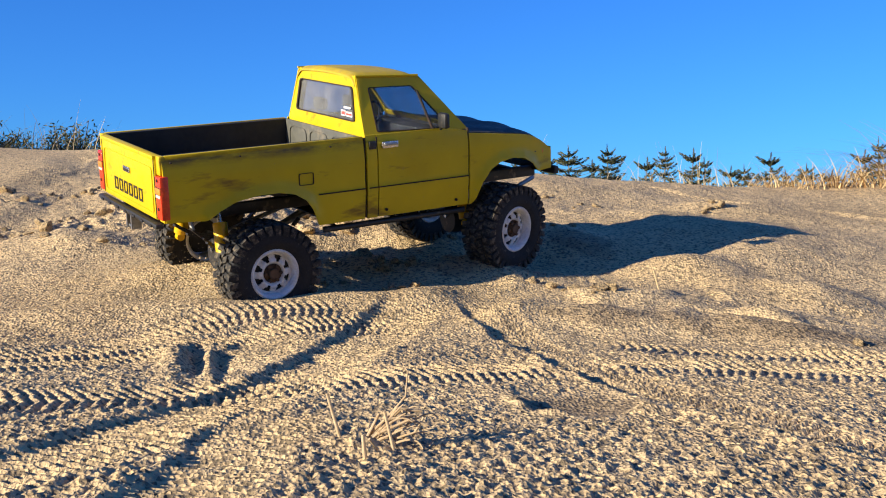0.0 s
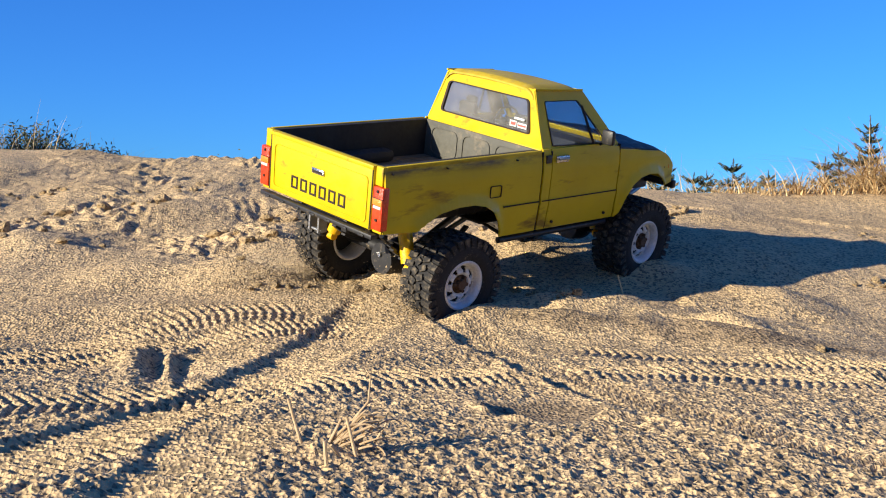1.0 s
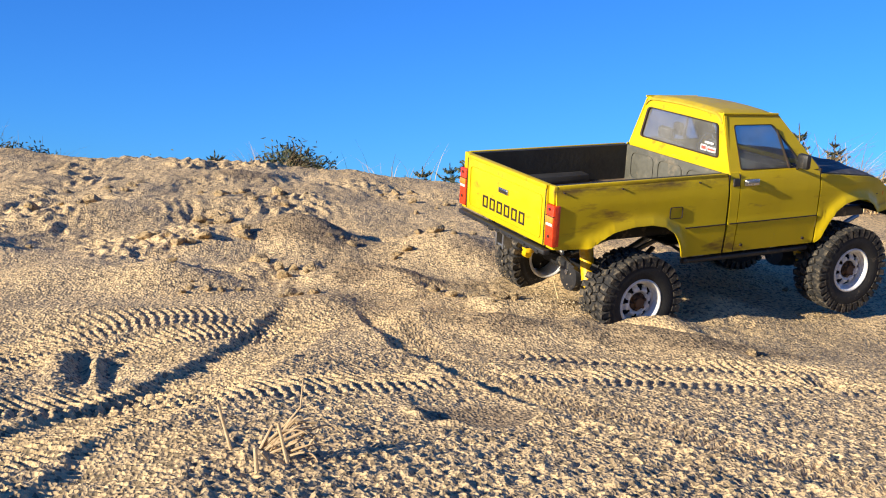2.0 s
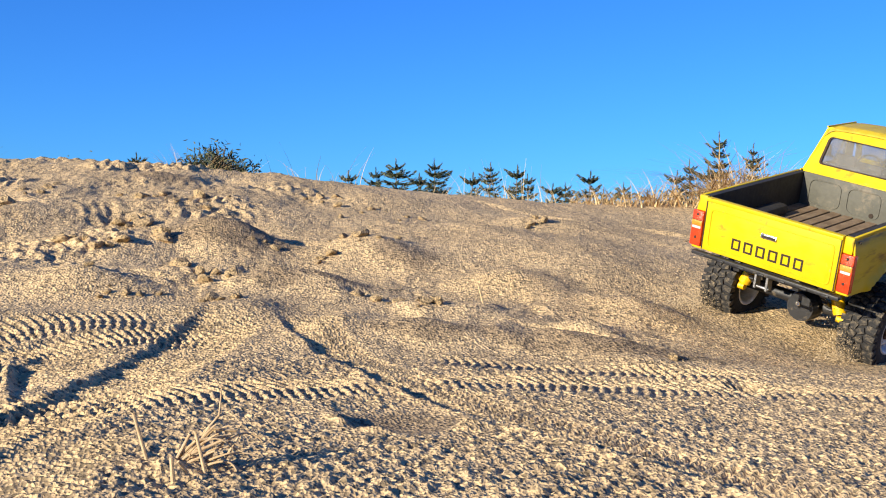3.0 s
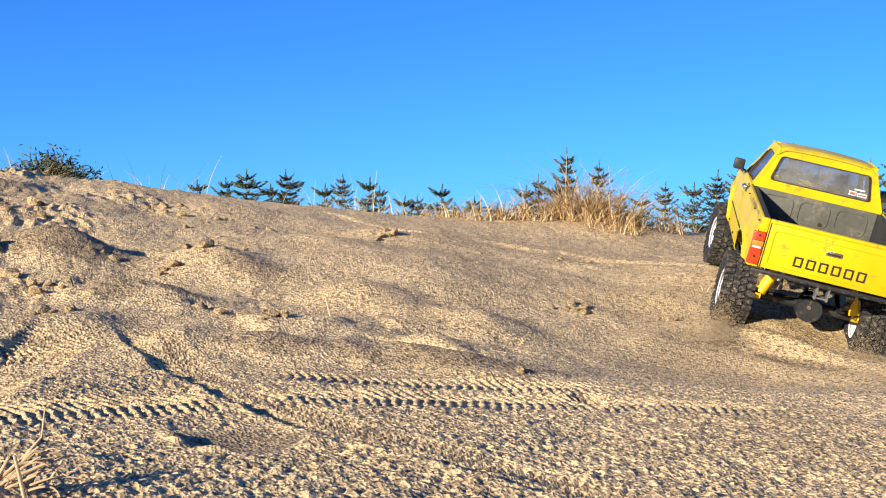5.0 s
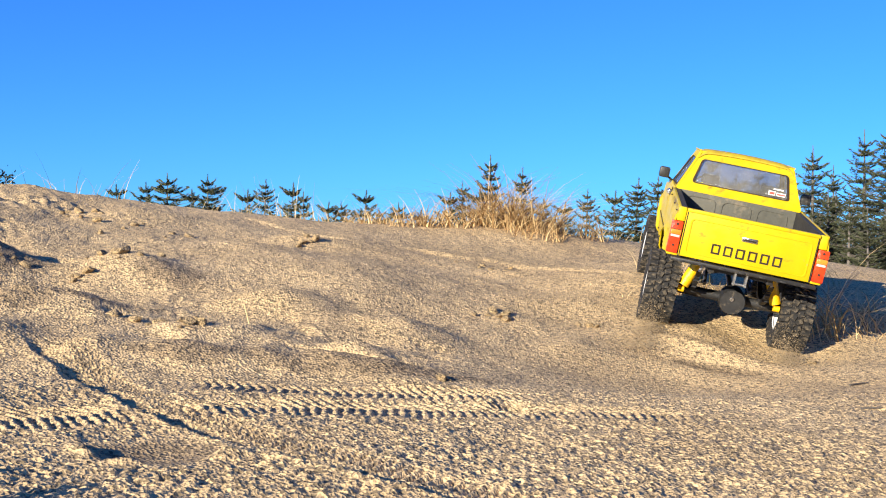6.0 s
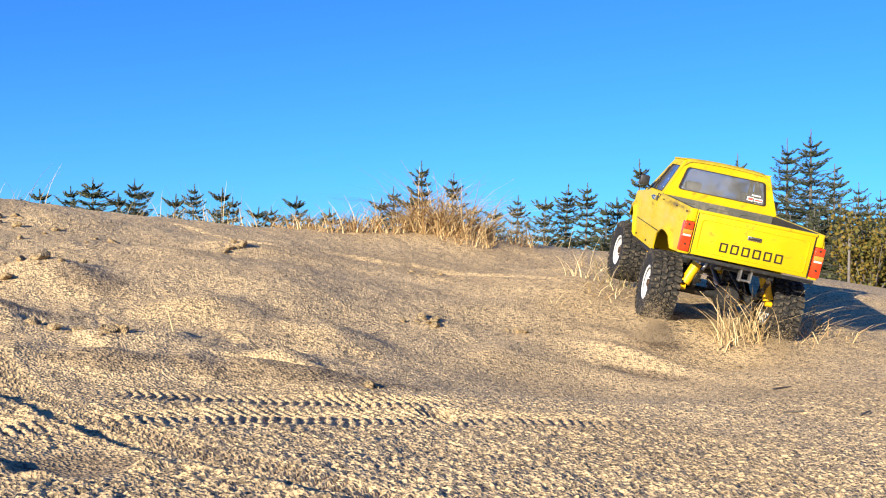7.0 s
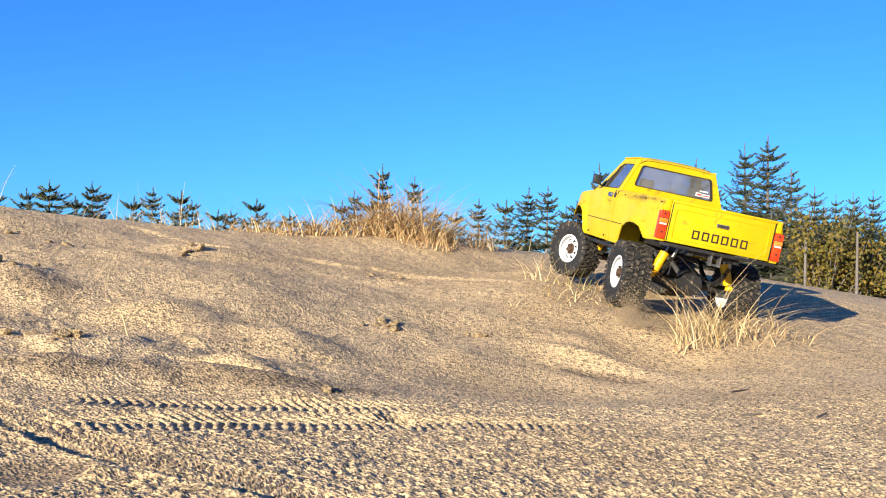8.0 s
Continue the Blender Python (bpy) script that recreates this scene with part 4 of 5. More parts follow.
def chassis(parent):
    frame_part = bmesh.new()
    for side in (-1, 1):
        add_box(frame_part, side * 0.036 - 0.004, side * 0.036 + 0.004, 0.002, 0.466, -0.074, -0.062, 0.001)
        add_rod(frame_part, (side * 0.036, 0.463, -0.064), (side * 0.06, 0.466, -0.062), 0.003)
    for y in (0.01, 0.16, 0.3, 0.44):
        add_box(frame_part, -0.036, 0.036, y - 0.004, y + 0.004, -0.072, -0.064)
    part("frame", frame_part, BLACK, parent)
    belly = bmesh.new()
    add_box(belly, -0.03, 0.03, 0.19, 0.29, -0.086, -0.066, 0.004)
    add_box(belly, -0.05, 0.05, 0.17, 0.33, -0.0835, -0.081, 0.001)
    add_box(belly, -0.028, 0.028, 0.31, 0.42, -0.078, -0.03, 0.004)
    part("gearbox", belly, BLACK, parent)
    part("skid_plate", box(-0.02, 0.02, 0.2, 0.26, -0.0895, -0.0855, 0.001), STEEL, parent, "bare grey skid plate")
    bar = bmesh.new()
    add_box(bar, -0.089, 0.089, -0.0085, -0.001, -0.0662, -0.0615, 0.0012)
    for x in np.linspace(-0.075, 0.075, 7):
        add_box(bar, x - 0.004, x + 0.004, -0.0098, -0.007, -0.0658, -0.0635, 0.0005)
    part("rear_bumper", bar, BLACK, parent, "black rear step bumper")
    hitch = bmesh.new()
    for x in (-0.007, 0.007):
        add_box(hitch, x - 0.0012, x + 0.0012, -0.006, 0.004, -0.082, -0.066)
    add_rod(hitch, (-0.009, -0.003, -0.08), (0.009, -0.003, -0.08), 0.0016)
    part("tow_hitch", hitch, STEEL, parent, "steel tow hitch")
    for y, name in ((0.1, "rear_axle"), (0.387, "front_axle")):
        z = -0.119
        axle = bmesh.new()
        add_rod(axle, (-0.072, y, z), (0.072, y, z), 0.0068, n=16)
        bmesh.ops.create_uvsphere(axle, u_segments=20, v_segments=12, radius=0.0195, matrix=Matrix.Translation((0.008, y, z)) @ Matrix.Diagonal((0.85, 1, 1, 1)))
        add_rod(axle, (0.008, y - 0.024, z), (0.008, y - 0.015, z), 0.016, 0.018, n=20)
        body = part(name, axle, BLACK, parent, "black axle with round differential")
        part("cover_bolt", rod((0.006, y - 0.0245, z + 0.004), (0.006, y - 0.026, z + 0.004), 0.0028, n=10), CHROME, body)
        shaft = bmesh.new()
        add_rod(shaft, (0.008, y + (0.02 if y < 0.2 else -0.02), z + 0.006), (0, 0.2 if y < 0.2 else 0.29, -0.08), 0.0038)
        part("drive_shaft", shaft, STEEL, body)
        for side in (-1, 1):
            spring = bmesh.new()
            for k in range(3):
                reach = 0.058 - 0.013 * k
                us = np.linspace(-reach, reach, 13)
                for a, b in zip(us, us[1:]):
                    za, zb = (z - 0.001 - 0.0022 * k + 0.03 * (u / 0.058) ** 2 for u in (a, b))
                    add_box(spring, -0.0032, 0.0032, 0, b - a + 0.0006, -0.0009, 0.0009, 0, Matrix.Translation((side * 0.046, y + a, za + 0.008)) @ Matrix.Rotation(math.atan2(zb - za, b - a), 4, "X"))
            part("leaf_spring", spring, BLACK, body)
            low = Vector((side * 0.062, y - 0.034, z + 0.006))
            high = Vector((side * 0.044, y - 0.03, -0.068))
            shock = part("shock_absorber", rod(low + (high - low) * 0.12, low + (high - low) * 0.78, 0.0072, n=16), YELLOW_METAL, body, "yellow shock absorber")
            part("piston_rod", rod(low + (high - low) * 0.6, high, 0.002, n=8), CHROME, shock)
            part("shock_eye", rod(low - Vector((0.004, 0, 0)), low + Vector((0.004, 0, 0)), 0.0042, n=12), YELLOW_METAL, shock)
            part("shackle", rod((side * 0.046, y - 0.058, z + 0.037), (side * 0.04, y - 0.06, -0.066), 0.0022, n=8), STEEL, body)
            part("axle_link", rod((side * 0.03, y + 0.004, z + 0.012), (side * 0.022, y + 0.09, -0.08), 0.0026, n=8), STEEL, body)


def wheel(parent, side, place):
    hub = new("wheel")
    hub.parent = parent
    tyre = lathe([(0.0235, -0.0165), (0.0275, -0.0195), (0.034, -0.0203), (0.0418, -0.0196), (0.0452, -0.0176), (0.0467, -0.01), (0.047, 0), (0.0467, 0.01), (0.0452, 0.0176), (0.0418, 0.0196), (0.034, 0.0203), (0.0275, 0.0195), (0.0235, 0.0165)], 56)
    tyre_part = part("tyre", tyre, RUBBER, hub, "black knobbly off-road tyre")
    lugs = bmesh.new()
    n = 32
    for i in range(n):
        for k, (x0, x1, off, skew, lift) in enumerate(((-0.0205, -0.0095, 0.0, 8, 0.0), (-0.0085, -0.0005, 0.5, -22, 0.0006), (0.0005, 0.0085, 0.0, 22, 0.0006), (0.0095, 0.0205, 0.5, -8, 0.0))):
            a = 2 * math.pi * (i + off) / n
            m = Matrix.Rotation(a, 4, "X") @ Matrix.Translation(((x0 + x1) / 2, 0, 0.0459 + lift)) @ Matrix.Rotation(radians(skew), 4, "Z")
            add_box(lugs, -(x1 - x0) / 2, (x1 - x0) / 2, -0.0031, 0.0031, -0.0025, 0.0027, 0, m)
        for s in (-1, 1):
            a = 2 * math.pi * (i + (0.0 if s < 0 else 0.5)) / n
            m = Matrix.Rotation(a, 4, "X") @ Matrix.Translation((s * 0.0195, 0, 0.0427))
            add_box(lugs, -0.0011, 0.0011, -0.0026, 0.0026, -0.0038, 0.0036, 0, m)
    part("tread", lugs, TREAD, tyre_part, "sandy tread blocks", smooth=False)
    rim = lathe([(0.0215, -0.017), (0.0238, -0.018), (0.0252, -0.0175), (0.0252, -0.0165), (0.0225, -0.014), (0.0212, -0.004), (0.0212, 0.004), (0.0225, 0.014), (0.0252, 0.0165), (0.0252, 0.0178), (0.0238, 0.0186), (0.0222, 0.0178), (0.0205, 0.0148), (0.0205, 0.0)], 56)
    rim_part = part("rim", rim, WHITE, hub, "white steel rim")
    disc = bmesh.new()
    na, rs = 96, np.linspace(0.0085, 0.0213, 15)
    rings = {}
    for layer in (0, 1):
        for j, q in enumerate(rs):
            dish = 0.0105 + 0.0035 * math.sin(math.pi * min(1, (q - 0.0085) / 0.0085)) - (0.0014 if layer else 0)
            rings[layer, j] = [disc.verts.new((side * dish, q * math.cos(2 * math.pi * i / na), q * math.sin(2 * math.pi * i / na))) for i in range(na)]

    def open_at(i, j):
        q = (rs[j] + rs[min(j + 1, len(rs) - 1)]) / 2
        a = ((i + 0.5) / na * 8) % 1 - 0.5
        return 0.0118 < q < 0.0185 and abs(a) < 0.1 + 0.22 * (q - 0.0118) / 0.0067

    for j in range(len(rs) - 1):
        for i in range(na):
            if open_at(i, j):
                continue
            k = (i + 1) % na
            disc.faces.new((rings[0, j][i], rings[0, j + 1][i], rings[0, j + 1][k], rings[0, j][k]))
            disc.faces.new((rings[1, j][k], rings[1, j + 1][k], rings[1, j + 1][i], rings[1, j][i]))
            for (di, dj, va, vb) in ((1, 0, (j, k), (j + 1, k)), (-1, 0, (j, i), (j + 1, i)), (0, 1, (j + 1, i), (j + 1, k)), (0, -1, (j, i), (j, k))):
                jj, ii = j + dj, (i + di) % na
                if 0 <= jj < len(rs) - 1 and open_at(ii, jj):
                    disc.faces.new((rings[0, va[0]][va[1]], rings[0, vb[0]][vb[1]], rings[1, vb[0]][vb[1]], rings[1, va[0]][va[1]]))
    part("rim_disc", disc, WHITE, rim_part)
    drum = bmesh.new()
    add_rod(drum, (side * 0.002, 0, 0), (side * 0.0085, 0, 0), 0.0195, n=32)
    part("brake_drum", drum, INTERIOR, hub)
    cap = bmesh.new()
    add_rod(cap, (side * 0.008, 0, 0), (side * 0.0165, 0, 0), 0.0058, 0.005, n=20)
    for i in range(6):
        a = 2 * math.pi * i / 6
        add_rod(cap, (side * 0.008, 0.0078 * math.cos(a), 0.0078 * math.sin(a)), (side * 0.0148, 0.0078 * math.cos(a), 0.0078 * math.sin(a)), 0.0018, n=6)
    add_rod(cap, (side * 0.008, 0, 0), (side * 0.0118, 0, 0), 0.0102, n=24)
    part("hub_cap", cap, RUST, hub, "rusty steel hub with wheel nuts")
    hub.matrix_basis = Matrix.Translation(place)
    return hub


bed(truck)
tailgate(truck)
cab(truck)
front(truck)
chassis(truck)
for s in (-1, 1):
    tail_light(truck, s)
    door(truck, s)
WHEELS = [(wheel(truck, s, (s * 0.0875, y, z)), (s * 0.0875, y, z)) for s in (-1, 1) for y, z in ((0.1, -0.122), (0.387, -0.1165))]
# ---- plants ----
def add_blade(verts, faces, base, lean, height, width, curl, rng):
    """One grass blade: a thin three-sided tapering stalk that bends over."""
    base, out = Vector(base), Vector((math.cos(lean), math.sin(lean), 0))
    side = Vector((-out.y, out.x, 0))
    k, first = 5, len(verts)
    kink = rng.uniform(-0.7, 0.7)
    for i in range(k):
        s = i / (k - 1)
        at = base + out * (curl * height * s * s + 0.12 * height * s) + side * (kink * height * s * s * 0.5) + Vector((0, 0, height * (s - 0.42 * min(1.3, curl) * s * s)))
        w = width * (1 - 0.85 * s)
        for d in (side * w, -side * w * 0.6 + out * w * 0.7, -side * w * 0.6 - out * w * 0.7):
            verts.append(at + d)
    for i in range(k - 1):
        a = first + 3 * i
        for j in range(3):
            faces.append((a + j, a + (j + 1) % 3, a + 3 + (j + 1) % 3, a + 3 + j))


def grass(name, blades, material, label, category, group="", kind=""):
    verts, faces = [], []
    r = random.Random(len(blades))
    for b in blades:
        add_blade(verts, faces, *b, r)
    me = bpy.data.meshes.new(name)
    me.from_pydata([tuple(v) for v in verts], [], faces)
    me.materials.append(material)
    return tagged(new(name, me), label, category, group, kind)


rng = random.Random(11)


def tuft(x, y, spread, count, height, width, curl, tangle=0.9):
    out = []
    for _ in range(count):
        r, a = spread * math.sqrt(rng.random()), rng.uniform(0, 6.283)
        bx, by = x + r * math.cos(a), y + r * math.sin(a)
        out.append(((bx, by, ground_z(bx, by) - 0.004), a + rng.uniform(-tangle, tangle), height * rng.uniform(0.35, 1.1), width * rng.uniform(0.6, 1.2), curl * rng.uniform(0.2, 1.6)))
    return out


# the big rusty clump on the crest, and the dry fringe behind it
clump = tagged(new("dry_grass_clump"), "large rusty straw-coloured clump of dry beach grass on the crest", "dry grass")
for cx, cy, n, h, spread in ((0.91, 2.08, 420, 0.15, 0.06), (0.97, 2.06, 340, 0.13, 0.065), (0.8, 2.1, 260, 0.085, 0.08), (0.68, 2.14, 240, 0.065, 0.09), (1.08, 2.08, 200, 0.08, 0.07), (0.95, 2.0, 160, 0.06, 0.06)):
    tussock = grass("tussock", tuft(cx, cy, spread, round(n * 0.7), h * 1.08, 0.0014, 1.35, 3.1), RUSTY_STRAW, "", "")
    tussock.parent = clump
wisps = []
for cx in np.linspace(0.35, 1.35, 26):
    wisps += tuft(float(cx), 2.3 + rng.uniform(-0.06, 0.12), 0.05, 16, 0.07 + 0.03 * rng.random(), 0.001, 0.55)
grass("dry_grass_fringe", wisps, STRAW, "thin dry beach grass along the dune crest", "dry grass", kind="stuff")
pale = tuft(1.04, 2.15, 0.08, 36, 0.085, 0.0005, 0.8) + tuft(0.52, 2.3, 0.1, 20, 0.12, 0.0007, 0.3) + tuft(0.1, 2.25, 0.1, 26, 0.09, 0.0008, 0.5) + tuft(-0.05, 2.22, 0.1, 16, 0.06, 0.0008, 0.8) + tuft(-0.85, 2.3, 0.15, 60, 0.13, 0.0009, 0.5)
grass("pale_grass_stalks", pale, STRAW, "sparse pale grass stalks on the crest", "dry grass", kind="stuff")

# tufts on the slope that the truck climbs over
for cx, cy, n, h, spread, curl in ((1.03, 1.265, 60, 0.135, 0.035, 1.1), (1.1, 1.285, 55, 0.125, 0.045, 1.5), (1.07, 1.275, 16, 0.17, 0.05, 0.8), (1.16, 1.3, 30, 0.1, 0.05, 1.7), (0.985, 1.25, 26, 0.075, 0.02, 0.7), (1.2, 1.3, 20, 0.05, 0.05, 1.8), (1.16, 1.83, 34, 0.075, 0.05, 0.9), (0.95, 1.47, 34, 0.05, 0.05, 1.7), (0.83, 1.41, 14, 0.045, 0.03, 1.8), (1.06, 1.62, 40, 0.05, 0.06, 1.3), (0.98, 1.6, 22, 0.07, 0.04, 0.8), (1.28, 1.42, 16, 0.05, 0.05, 1.5), (1.32, 1.62, 22, 0.07, 0.05, 0.8)):
    grass("grass_tuft", tuft(cx, cy, spread, round(n * 0.75), h, 0.0009, curl * 1.25, 3.1), STRAW, "dry straw-coloured grass tuft growing from the slope", "grass tuft", "grass tufts on the slope")
for cx, cy, n, h in ((0.9, 1.42, 7, 0.06), (1.0, 1.45, 9, 0.07), (1.2, 1.27, 9, 0.09), (1.13, 1.25, 12, 0.11)):
    grass("grass_tuft", tuft(cx, cy, 0.03, n, h, 0.0009, 2.2, 3.1), RUSTY_STRAW, "few long brownish blades arching over the sand", "grass tuft", "grass tufts on the slope")
grass("green_grass_tuft", tuft(1.06, 1.6, 0.05, 14, 0.09, 0.001, 0.8), GREEN_BLADE, "few dull green grass blades on the slope", "grass tuft")

# the broken stub of straw in the foreground
stub = tagged(new("straw_stub"), "broken stub of pale dry straw sticking out of the sand", "dry plant")
base = Vector((-0.036, 0.562, ground_z(-0.036, 0.562)))
for a, b, r in (((-0.017, 0.008, -0.003), (-0.0245, 0.008, 0.0225), 0.0011), ((0.0115, -0.012, -0.004), (0.0065, -0.012, 0.0165), 0.001), ((0.001, 0.0, -0.003), (0.012, 0.004, 0.0155), 0.0012), ((0.012, 0.004, 0.0155), (0.025, 0.006, 0.0135), 0.0009), ((0.004, -0.003, 0.004), (0.019, -0.002, 0.0105), 0.001), ((0.019, -0.002, 0.0105), (0.0285, -0.002, 0.0075), 0.0007), ((0.0, 0.002, -0.002), (0.008, 0.006, 0.011), 0.0012), ((0.008, 0.006, 0.011), (0.0165, 0.008, 0.021), 0.0008), ((0.0165, 0.008, 0.021), (0.0175, 0.01, 0.034), 0.0005), ((0.0175, 0.01, 0.034), (0.014, 0.011, 0.039), 0.0003), ((0.02, 0.0, 0.001), (0.026, 0.002, 0.011), 0.0008), ((-0.004, 0.003, 0.0), (0.006, 0.0, 0.01), 0.001), ((0.006, 0.0, 0.01), (0.022, 0.003, 0.012), 0.0009), ((0.002, 0.004, 0.003), (0.014, 0.008, 0.014), 0.001), ((0.014, 0.008, 0.014), (0.026, 0.004, 0.004), 0.0008), ((-0.003, 0.0, 0.001), (0.003, 0.002, 0.013), 0.001), ((-0.002, -0.03, -0.003), (-0.003, -0.03, 0.008), 0.0012), ((0.004, -0.026, 0.0), (0.0, -0.03, 0.006), 0.001)):
    p = part("stalk", rod(base + Vector(a), base + Vector(b), r * 0.95, r * 0.75, 8), DRY_STALK, stub)
tangle = random.Random(31)
for k in range(11):
    # bent blades tangled over one another
    a = Vector((tangle.uniform(-0.004, 0.016), tangle.uniform(-0.005, 0.008), -0.002))
    b = a + Vector((tangle.uniform(0.002, 0.02), tangle.uniform(-0.006, 0.006), tangle.uniform(0.006, 0.022)))
    c = b + Vector((tangle.uniform(-0.004, 0.014), tangle.uniform(-0.006, 0.006), tangle.uniform(-0.016, 0.001)))
    bm, last = bmesh.new(), None
    for i in range(9):
        s = i / 8
        q = base + a * (1 - s) ** 2 + b * 2 * s * (1 - s) + c * s * s
        way = ((b - a) * (1 - s) + (c - b) * s).normalized()
        side = way.cross(Vector((0, 1, 0))).normalized()
        up = way.cross(side)
        w = 0.00065 * (1.1 - 0.6 * s)
        ring = [bm.verts.new(q + (side * math.cos(j * 1.0472) + up * math.sin(j * 1.0472)) * w) for j in range(6)]
        for j in range(6):
            if last:
                bm.faces.new((last[j], last[(j + 1) % 6], ring[(j + 1) % 6], ring[j]))
        if i in (0, 8):
            bm.faces.new(ring)
        last = ring
    part("stalk", bm, DRY_STALK, stub)
part("root_clump", (lambda bm: (bmesh.ops.create_icosphere(bm, subdivisions=3, radius=0.011, matrix=Matrix.Translation(base + Vector((0.006, 0.002, -0.0085)))), bm)[1])(bmesh.new()), SAND, stub, "sand clinging round the straw")
twig = part("twig", rod((0.227, 1.146, ground_z(0.227, 1.146) - 0.004), (0.22, 1.146, ground_z(0.227, 1.146) + 0.021), 0.0009, 0.0007, 8), STRAW, None)
tagged(twig, "thin pale twig standing upright in the sand", "twig")
for cx, cy, a, n in ((0.9, 1.035, 0.2, 0.016), (0.82, 0.83, 0.4, 0.012), (0.76, 0.86, -0.4, 0.01)):
    z = ground_z(cx, cy) + 0.001
    bit = part("twig", rod((cx - n * math.cos(a), cy - n * math.sin(a), z), (cx + n * math.cos(a), cy + n * math.sin(a), z + 0.002), 0.0012, 0.0008, 8), BARK, None)
    tagged(bit, "short dark twig lying on the sand", "twig")


# ---- shrubs on the crest ----
def shrub(name, x, y, width, height, n, label, seed):
    r = random.Random(seed)
    ob = tagged(new(name), label, "shrub")
    z0 = ground_z(x, y) - 0.02
    verts, faces, wood = [], [], bmesh.new()
    for _ in range(n):
        a, out = r.uniform(0, 6.283), r.random() ** 0.6
        tip = Vector((x + width * out * math.cos(a), y + width * 0.7 * out * math.sin(a), z0 + height * (1 - 0.65 * out * out) * r.uniform(0.55, 1.1)))
        root = Vector((x + 0.25 * width * out * math.cos(a), y + 0.2 * width * math.sin(a), z0))
        add_rod(wood, root, tip, 0.0022, 0.0008, 4)
        for k in range(46):
            s = r.uniform(0.4, 1.0)
            at = root.lerp(tip, s) + Vector((r.gauss(0, 0.012), r.gauss(0, 0.012), r.gauss(0, 0.008)))
            add_leaf(verts, faces, at, r.uniform(0.007, 0.017), 0.0018, r)
    part("brushwood", wood, BARK, ob, smooth=False)
    me = bpy.data.meshes.new("foliage")
    me.from_pydata([tuple(v) for v in verts], [], faces)
    me.materials.append(NEEDLE)
    leaves = new("foliage", me)
    leaves.parent = ob
    return ob


def add_leaf(verts, faces, at, length, width, r, aim=None):
    """A small folded spray of needles."""
    d = (aim or Vector((r.gauss(0, 1), r.gauss(0, 1), r.gauss(0.3, 0.8)))).normalized()
    s = d.cross(Vector((r.gauss(0, 1), r.gauss(0, 1), r.gauss(0, 1)))).normalized()
    n = d.cross(s) * width * 0.4
    i = len(verts)
    verts += [at - d * length * 0.5, at + s * width + n, at + d * length * 0.5, at - s * width + n]
    faces += [(i, i + 1, i + 2), (i, i + 2, i + 3)]


shrub("low_shrub", -0.82, 2.45, 0.17, 0.135, 130, "dark green low shrub behind the sandy crest", 3)
shrub("low_shrub", -0.68, 2.5, 0.13, 0.1, 80, "dark low shrub with dry grass behind the crest", 4)
shrub("low_shrub", -1.0, 2.3, 0.16, 0.11, 90, "dark low shrub with dry grass behind the crest", 8)
shrub("low_shrub", -0.11, 2.35, 0.12, 0.1, 90, "wind-bent dark shrub lying over the crest", 5)
shrub("low_shrub", -0.35, 2.3, 0.07, 0.05, 26, "small dark shrub on the crest", 6)
grass("dry_grass_clump", tuft(-0.15, 2.27, 0.06, 150, 0.075, 0.0008, 1.3), RUSTY_STRAW, "bent rusty dry grass among the shrub on the crest", "dry grass")
grass("dry_grass_clump", tuft(-0.95, 2.3, 0.12, 160, 0.11, 0.0009, 0.7) + tuft(-0.62, 2.4, 0.08, 50, 0.09, 0.0009, 0.7), GREEN_BLADE, "grey-green grass among the shrubs on the crest", "dry grass")


